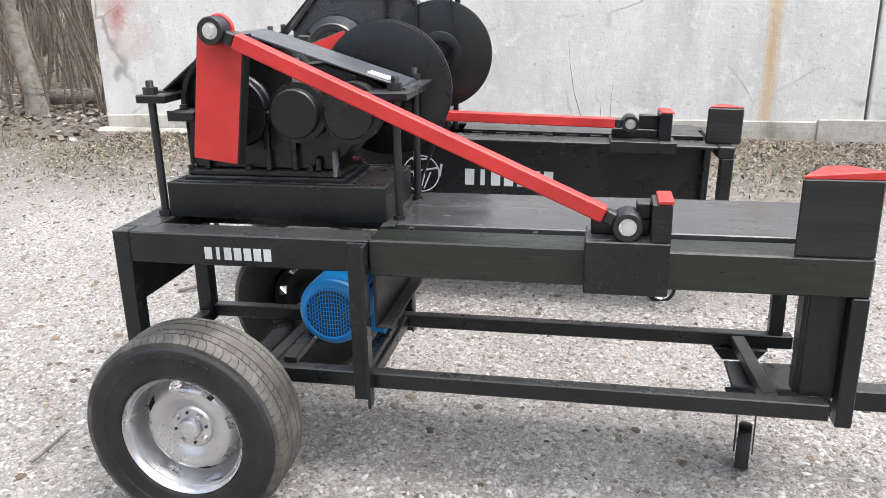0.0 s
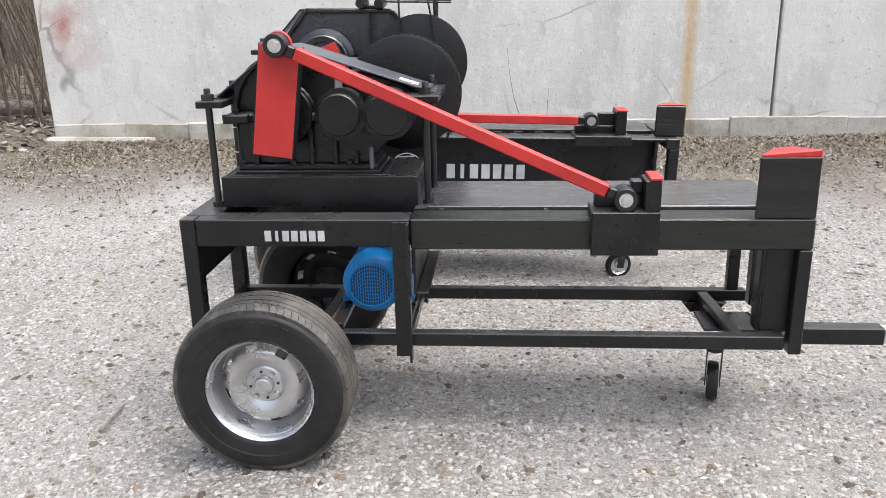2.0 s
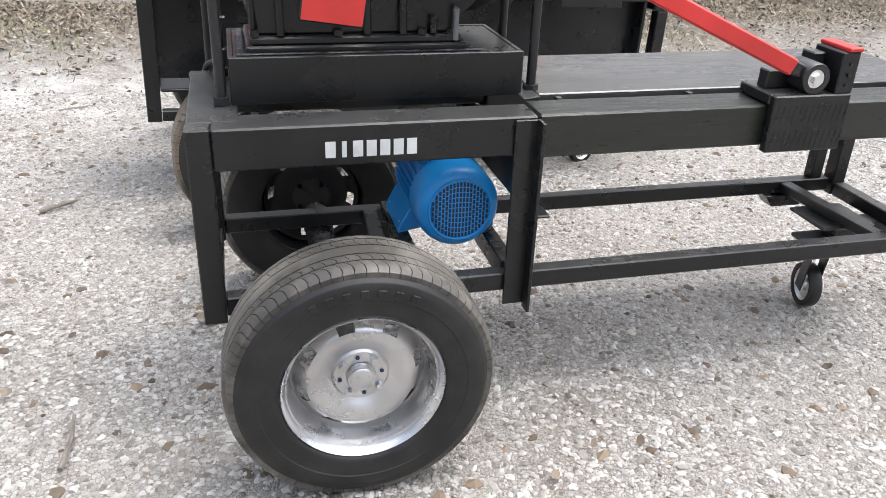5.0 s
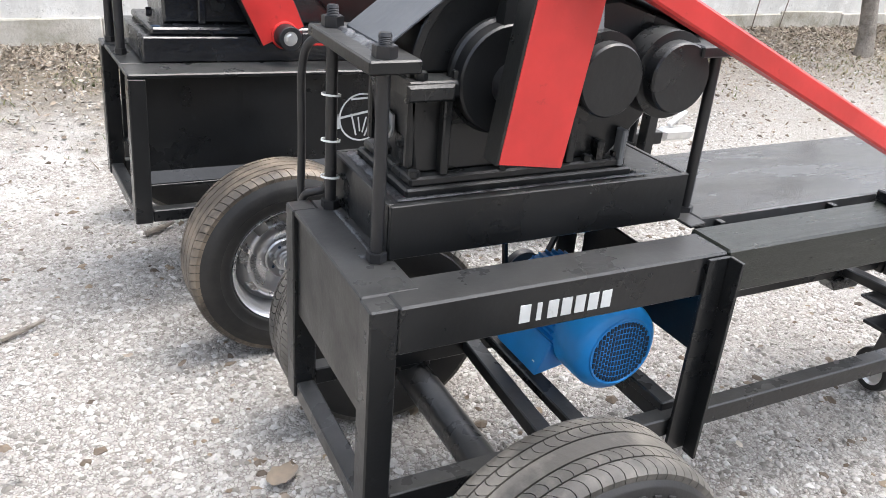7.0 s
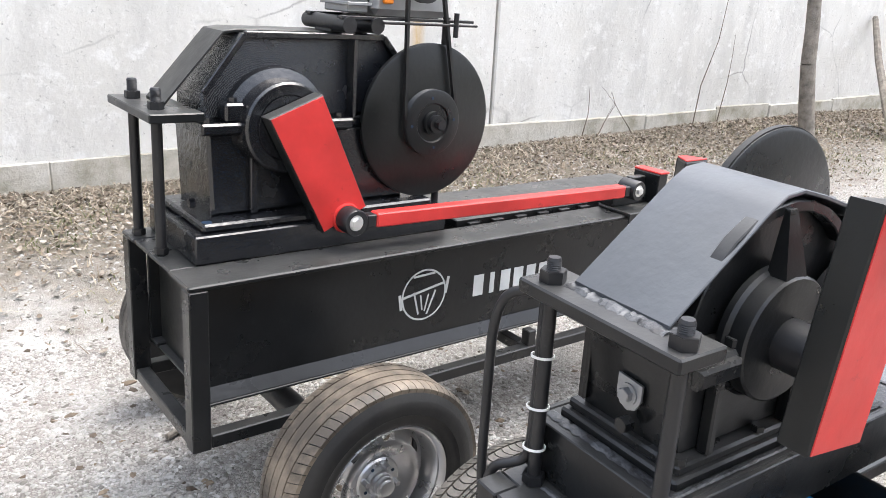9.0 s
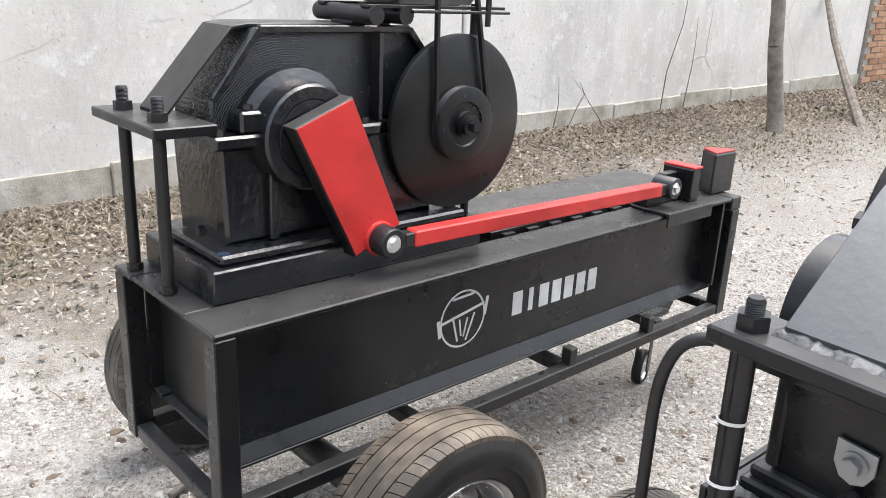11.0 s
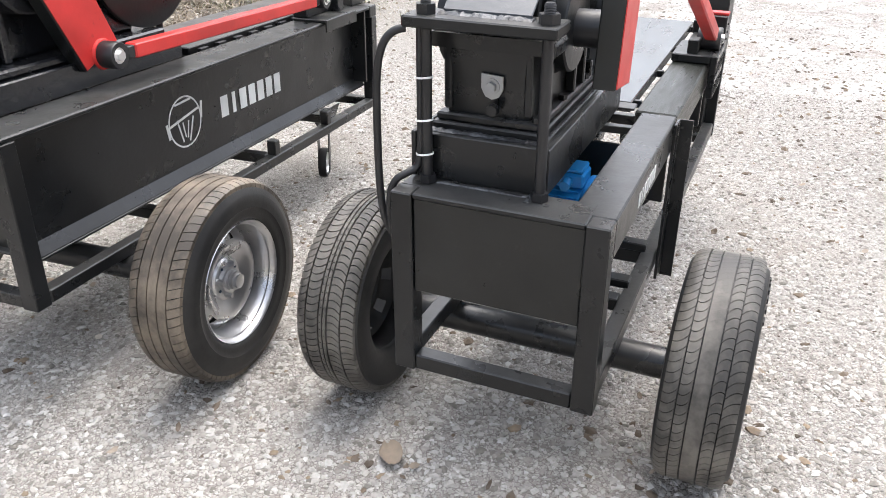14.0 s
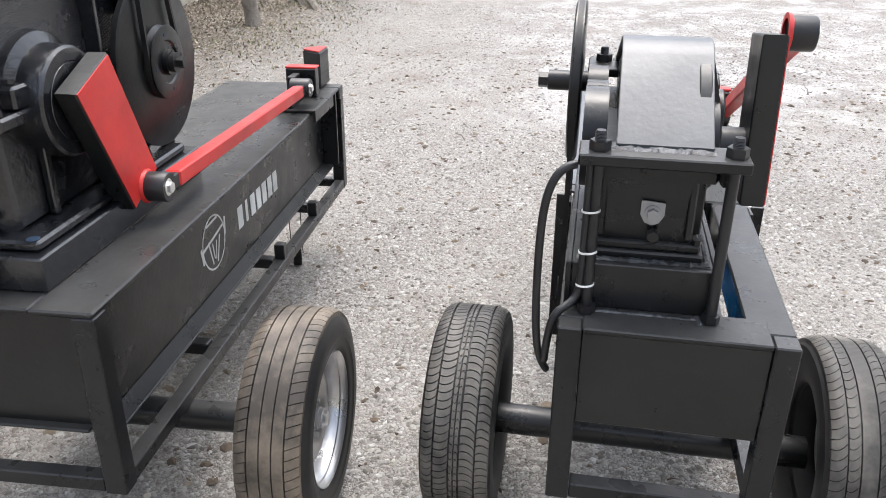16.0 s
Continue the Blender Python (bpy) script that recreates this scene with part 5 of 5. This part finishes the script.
def leaves(count, seed, place, lo, hi):
    g = np.random.default_rng(seed)
    vs, fs = [], []
    for k in range(count):
        x, y = place(g)
        L, wd = g.uniform(lo, hi), 0.0
        wd = L * g.uniform(0.35, 0.7)
        curl = g.uniform(-0.1, 0.5) * L
        m = Matrix.Translation((x, y, ground_height(x, y) + 0.006 + g.uniform(0, 0.02))) @ Euler((g.normal(0, 0.35), g.normal(0, 0.35), g.uniform(0, 6.3))).to_matrix().to_4x4()
        n = len(vs)
        for px, py, pz in ((-L / 2, 0, curl * 0.4), (-L * 0.2, -wd / 2, curl * 0.25), (L * 0.25, -wd * 0.42, curl * 0.2), (L / 2, 0, curl * 0.5), (L * 0.25, wd * 0.42, curl * 0.25), (-L * 0.2, wd / 2, curl * 0.2), (0, 0, 0)):
            vs.append(tuple(m @ Vector((px, py, pz))))
        fs += [(n + 6, n + a, n + b) for a, b in ((0, 1), (1, 2), (2, 3), (3, 4), (4, 5), (5, 0))]
    return vs, fs


def by_wall(g):
    x = g.uniform(-3.0, 11.5)
    return x, 4.84 - abs(g.normal(0, 0.75))


def in_yard(g):
    return g.uniform(-3.0, 7.0), g.uniform(-2.0, 4.0)


def under_bushes(g):
    return g.uniform(-9.0, -3.05), g.uniform(4.3, 8.5)


v1, f1 = leaves(30000, 21, by_wall, 0.012, 0.04)
v2, f2 = leaves(750, 22, in_yard, 0.012, 0.036)
v3, f3 = leaves(3500, 23, under_bushes, 0.04, 0.1)
allv, allf = list(v1), list(f1)
for v, f in ((v2, f2), (v3, f3)):
    n = len(allv)
    allv += v
    allf += [tuple(i + n for i in q) for q in f]
many("leaf_litter", allv, allf, LEAF, "brown dry leaf litter along the wall and yard", "leaves")


def blades(count, seed, place, lo, hi):
    g = np.random.default_rng(seed)
    vs, fs = [], []
    for k in range(count):
        x, y = place(g)
        h, w, a, lean = g.uniform(lo, hi), g.uniform(0.002, 0.005), g.uniform(0, 6.3), g.uniform(0.4, 1.6) * (1.0 if place is not strewn else 2.0)
        z = ground_height(x, y)
        dx, dy = math.cos(a), math.sin(a)
        n = len(vs)
        vs += [(x - dy * w, y + dx * w, z), (x + dy * w, y - dx * w, z), (x + dx * lean * h * 0.5 + dy * w * 0.6, y + dy * lean * h * 0.5 - dx * w * 0.6, z + h * 0.6), (x + dx * lean * h * 0.5 - dy * w * 0.6, y + dy * lean * h * 0.5 + dx * w * 0.6, z + h * 0.6), (x + dx * lean * h, y + dy * lean * h, z + h * 0.85)]
        fs += [(n, n + 1, n + 2, n + 3), (n + 3, n + 2, n + 4)]
    return vs, fs


def grassy(g):
    while True:
        x, y = g.uniform(-4.5, 12.0), 3.8 + g.normal(0, 0.5)
        if y < 4.78 and noise.noise(Vector((x * 1.3, y * 1.3, 7))) > -0.05:
            return x, y


def far_grass(g):
    return g.uniform(9.5, 22.0), g.uniform(-14.0, 3.0)


def strewn(g):
    x, y = by_wall(g)
    return x, y - 0.05


vs, fs = blades(14000, 33, strewn, 0.012, 0.05)
vs = [(x, y, z + 0.012) for x, y, z in vs]
many("twig_litter", vs, fs, STRAW, "tan straw and broken twigs matted along the wall", "twigs")
va, fa = blades(9000, 31, grassy, 0.012, 0.04)
vb, fb = blades(6000, 32, far_grass, 0.03, 0.09)
n = len(va)
many("grass", va + vb, fa + [tuple(i + n for i in q) for q in fb], GRASS, "short sparse winter grass at the yard's edge", "grass")


def limb(vs, fs, p, q, r0, r1, seg=5):
    d = (Vector(q) - Vector(p)).normalized()
    u = d.orthogonal().normalized()
    w = d.cross(u)
    n = len(vs)
    for c, r in ((Vector(p), r0), (Vector(q), r1)):
        for k in range(seg):
            a = 2 * math.pi * k / seg
            vs.append(tuple(c + u * r * math.cos(a) + w * r * math.sin(a)))
    for k in range(seg):
        l = (k + 1) % seg
        fs.append((n + k, n + l, n + seg + l, n + seg + k))


def shoot(vs, fs, rng, p, d, length, r, forks):
    """A crooked tapered shoot with side twigs."""
    steps = 4
    for k in range(steps):
        q = p + d * (length / steps)
        limb(vs, fs, p, q, r * (1 - 0.2 * k), r * (1 - 0.2 * (k + 1)), 4 if r < 0.01 else 6)
        if forks and k >= 1:
            side = (d + Vector((rng.uniform(-1, 1), rng.uniform(-1, 1), rng.uniform(-0.1, 0.7))) * 0.8).normalized()
            shoot(vs, fs, rng, q, side, length * rng.uniform(0.25, 0.5), r * 0.45, forks - 1)
        d = (d + Vector((rng.uniform(-1, 1), rng.uniform(-1, 1), rng.uniform(-0.4, 0.6))) * 0.16).normalized()
        p = q


rng = random.Random(9)
vs, fs = [], []
for k in range(420):
    x, y = rng.uniform(-11.0, -3.35), rng.uniform(5.6, 12.5)
    d = Vector((rng.uniform(-0.35, 0.35), rng.uniform(-0.3, 0.3), 1)).normalized()
    shoot(vs, fs, rng, Vector((x, y, 0.1)), d, rng.uniform(1.5, 3.8), rng.uniform(0.008, 0.026), 1 if k % 3 else 2)
for k in range(170):
    x, y = rng.uniform(-9.0, -3.3), rng.uniform(5.4, 8.0)
    a = rng.uniform(0, 6.3)
    shoot(vs, fs, rng, Vector((x, y, rng.uniform(0.15, 0.6))), Vector((math.cos(a), math.sin(a), rng.uniform(-0.1, 0.35))).normalized(), rng.uniform(0.6, 1.6), 0.007, 1)
many("thicket", vs, fs, TWIG, "bare grey-brown shrub thicket beside the wall", "bushes")
vs, fs = [], []
for k in range(900):
    x, y = rng.uniform(-26.0, -3.0), rng.uniform(14.0, 20.0)
    p = Vector((x, y, 0))
    shoot(vs, fs, rng, p, Vector((rng.uniform(-0.2, 0.2), 0, 1)).normalized(), rng.uniform(3, 7), rng.uniform(0.03, 0.1), 0)
many("far_woods", vs, fs, THICKET, "dense leafless woods behind the thicket", "woods")


def bare_tree(x, y, top, r, lean, label):
    t = thing("tree", (x, y, 0), label, "tree", "bare trees")
    rg = random.Random(int(x * 100))
    vs, fs = [], []
    p = Vector((x, y, -0.02))
    n = 12
    pts = [p + Vector((lean[0] * k / n + 0.02 * math.sin(k * 1.7), lean[1] * k / n, top * k / n)) for k in range(n + 1)]
    for k in range(n):
        fl = 1.35 if k == 0 else 1.0
        limb(vs, fs, pts[k], pts[k + 1], r * fl * (1 - 0.05 * k), r * (1 - 0.05 * (k + 1)), 14)
    me = bpy.data.meshes.new("trunk")
    me.from_pydata(vs, [], fs)
    me.materials.append(BARK)
    for f in me.polygons:
        f.use_smooth = True
    ob = new("trunk", me)
    ob.parent = t
    ob.matrix_parent_inverse = Matrix.Translation((-x, -y, 0))
    vs, fs = [], []
    for k in range(9):
        q = pts[n - 3 + k % 4] if k < 4 else pts[n]
        shoot(vs, fs, rg, q.copy(), Vector((rg.uniform(-1, 1), rg.uniform(-1, 1), 0.9)).normalized(), rg.uniform(0.9, 1.8), r * 0.35, 2)
    me = bpy.data.meshes.new("crown")
    me.from_pydata(vs, [], fs)
    me.materials.append(TWIG)
    ob = new("crown", me)
    ob.parent = t
    ob.matrix_parent_inverse = Matrix.Translation((-x, -y, 0))
    return t


bare_tree(6.04, 3.7, 3.6, 0.075, (0.0, 0.5), "bare young tree with pale grey bark before the wall")
bare_tree(-4.7, 5.85, 4.2, 0.11, (-0.95, 0.8), "leaning bare tree with grey-brown bark by the thicket")


def log_piece():
    bm = tube(bmesh.new(), (-5.3, 6.6, 0.24), (-4.1, 6.75, 0.25), 0.095, 18, 0.085, 0.008)
    for v in bm.verts:
        v.co += Vector((0, 0, 1)) * 0.01 * noise.noise(v.co * 9)
    loose("log", bm, BARK, "mossy cut log lying beside the wall's end", "log")


log_piece()


def leaning_pole():
    vs, fs = [], []
    pts = [Vector((7.0, 3.37, 0.08)), Vector((7.58, 3.88, 0.45)), Vector((8.22, 4.4, 0.82)), Vector((8.85, 4.88, 1.22))]
    for k in range(3):
        limb(vs, fs, pts[k], pts[k + 1], 0.05 - 0.006 * k, 0.044 - 0.006 * k, 8)
    me = bpy.data.meshes.new("pole")
    me.from_pydata(vs, [], fs)
    me.materials.append(BARK)
    tagged(new("leaning_pole", me), "crooked wooden pole leaning on the wall", "pole")


leaning_pole()
rng = random.Random(14)
for k, (x, h, dx) in enumerate(((1.25, 0.85, -0.2), (1.42, 0.5, 0.2), (1.38, 0.35, 0.08), (4.58, 0.5, 0.25), (6.18, 1.8, 0.1), (6.57, 0.95, 0.16), (4.75, 0.4, 0.9), (5.3, 0.5, -0.8))):
    vs, fs = [], []
    shoot(vs, fs, rng, Vector((x * 0.93 + 0.05, 4.8, 0.12)), Vector((dx, 0.0, 1)).normalized(), h, 0.006, 1 if k > 5 else 0)
    me = bpy.data.meshes.new("dry_stem")
    me.from_pydata(vs, [], fs)
    me.materials.append(TWIG)
    tagged(new("dry_stem", me), "thin dry weed stem against the wall", "weed", "dry stems by the wall")


def stick(x0, y0, x1, y1, r, label):
    vs, fs = [], []
    p, q = Vector((x0, y0, r + 0.006)), Vector((x1, y1, r + 0.012))
    mid = (p + q) / 2 + Vector((0.01, -0.008, 0.006))
    limb(vs, fs, p, mid, r, r * 0.9, 7)
    limb(vs, fs, mid, q, r * 0.9, r * 0.6, 7)
    fs.append(tuple(range(6, -1, -1)))
    me = bpy.data.meshes.new("stick")
    me.from_pydata(vs, [], fs)
    me.materials.append(BARK)
    tagged(new("stick", me), label, "stick", "sticks on the gravel")


stick(-0.33, -0.09, -0.325, 0.09, 0.007, "short dry stick lying on the gravel")
stick(-0.13, 1.98, -0.02, 2.05, 0.012, "stubby cut twig on the gravel by the trailer")
stick(-0.75, 2.6, -0.55, 2.66, 0.008, "thin brown twig lying on the gravel")
stick(-0.62, 1.35, -0.5, 1.42, 0.009, "short brown twig lying on the gravel")
rng = random.Random(77)
for k in range(26):
    x, y, a, L = rng.uniform(-2.5, 5), rng.uniform(-1.8, 3.8), rng.uniform(0, 6.3), rng.uniform(0.05, 0.2)
    if -0.2 < x < 2.1 and (-0.4 < y < 0.9 or 0.9 < y < 2.4):
        continue
    stick(x, y, x + L * math.cos(a), y + L * math.sin(a), rng.uniform(0.003, 0.006), "thin dry twig lying on the gravel")

# crumpled dry leaf on the gravel by the wheel
bm = bmesh.new()
bmesh.ops.create_grid(bm, x_segments=8, y_segments=6, size=0.5)
for v in bm.verts:
    rr = 1 - 0.5 * abs(v.co.x * 2) ** 2
    v.co = Vector((v.co.x * 0.085, v.co.y * 0.06 * rr, 0.012 + 0.012 * noise.noise(Vector((v.co.x * 5, v.co.y * 5, 1))) + 0.02 * v.co.y ** 2))
bm.transform(pose(-0.012, 0.49, 0.006, 0, 0, 35))
loose("fallen_leaf", bm, LEAF, "crumpled brown oak leaf on the gravel", "leaf")

# brick wall beyond the concrete panels, built of single bricks near its end
core = solid(10.06, 14.5, 4.885, 5.14, 0.0, 3.4, bevel=0)
bw = loose("wall_brick", core, MORTAR, "old red brick wall beyond the concrete panels", "wall", kind="structure")
brick_mesh = mesh_of("brick", solid(-0.122, 0.122, -0.012, 0.012, -0.032, 0.032, bevel=0.004), BRICK)
for row in range(34):
    for k in range(8):
        ob = new("brick", brick_mesh)
        ob.location = (10.19 + 0.255 * k + (0.127 if row % 2 else 0.0), 4.878, 0.05 + 0.075 * row)
        ob.parent = bw

# added walls out of view, which darken what the black paint reflects
loose("wall_south", solid(-14.0, 26.0, -11.3, -11.0, 0.0, 5.0, bevel=0), PLINTH_STONE, "added plain concrete wall out of view, darkens reflections", "wall", kind="structure")
loose("wall_west", solid(-14.3, -14.0, -11.3, 4.0, 0.0, 5.0, bevel=0), PLINTH_STONE, "added plain concrete wall out of view, darkens reflections", "wall", kind="structure")
loose("wall_east", solid(26.0, 26.3, -11.3, 9.0, 0.0, 5.0, bevel=0), PLINTH_STONE, "added plain concrete wall out of view, darkens reflections", "wall", kind="structure")
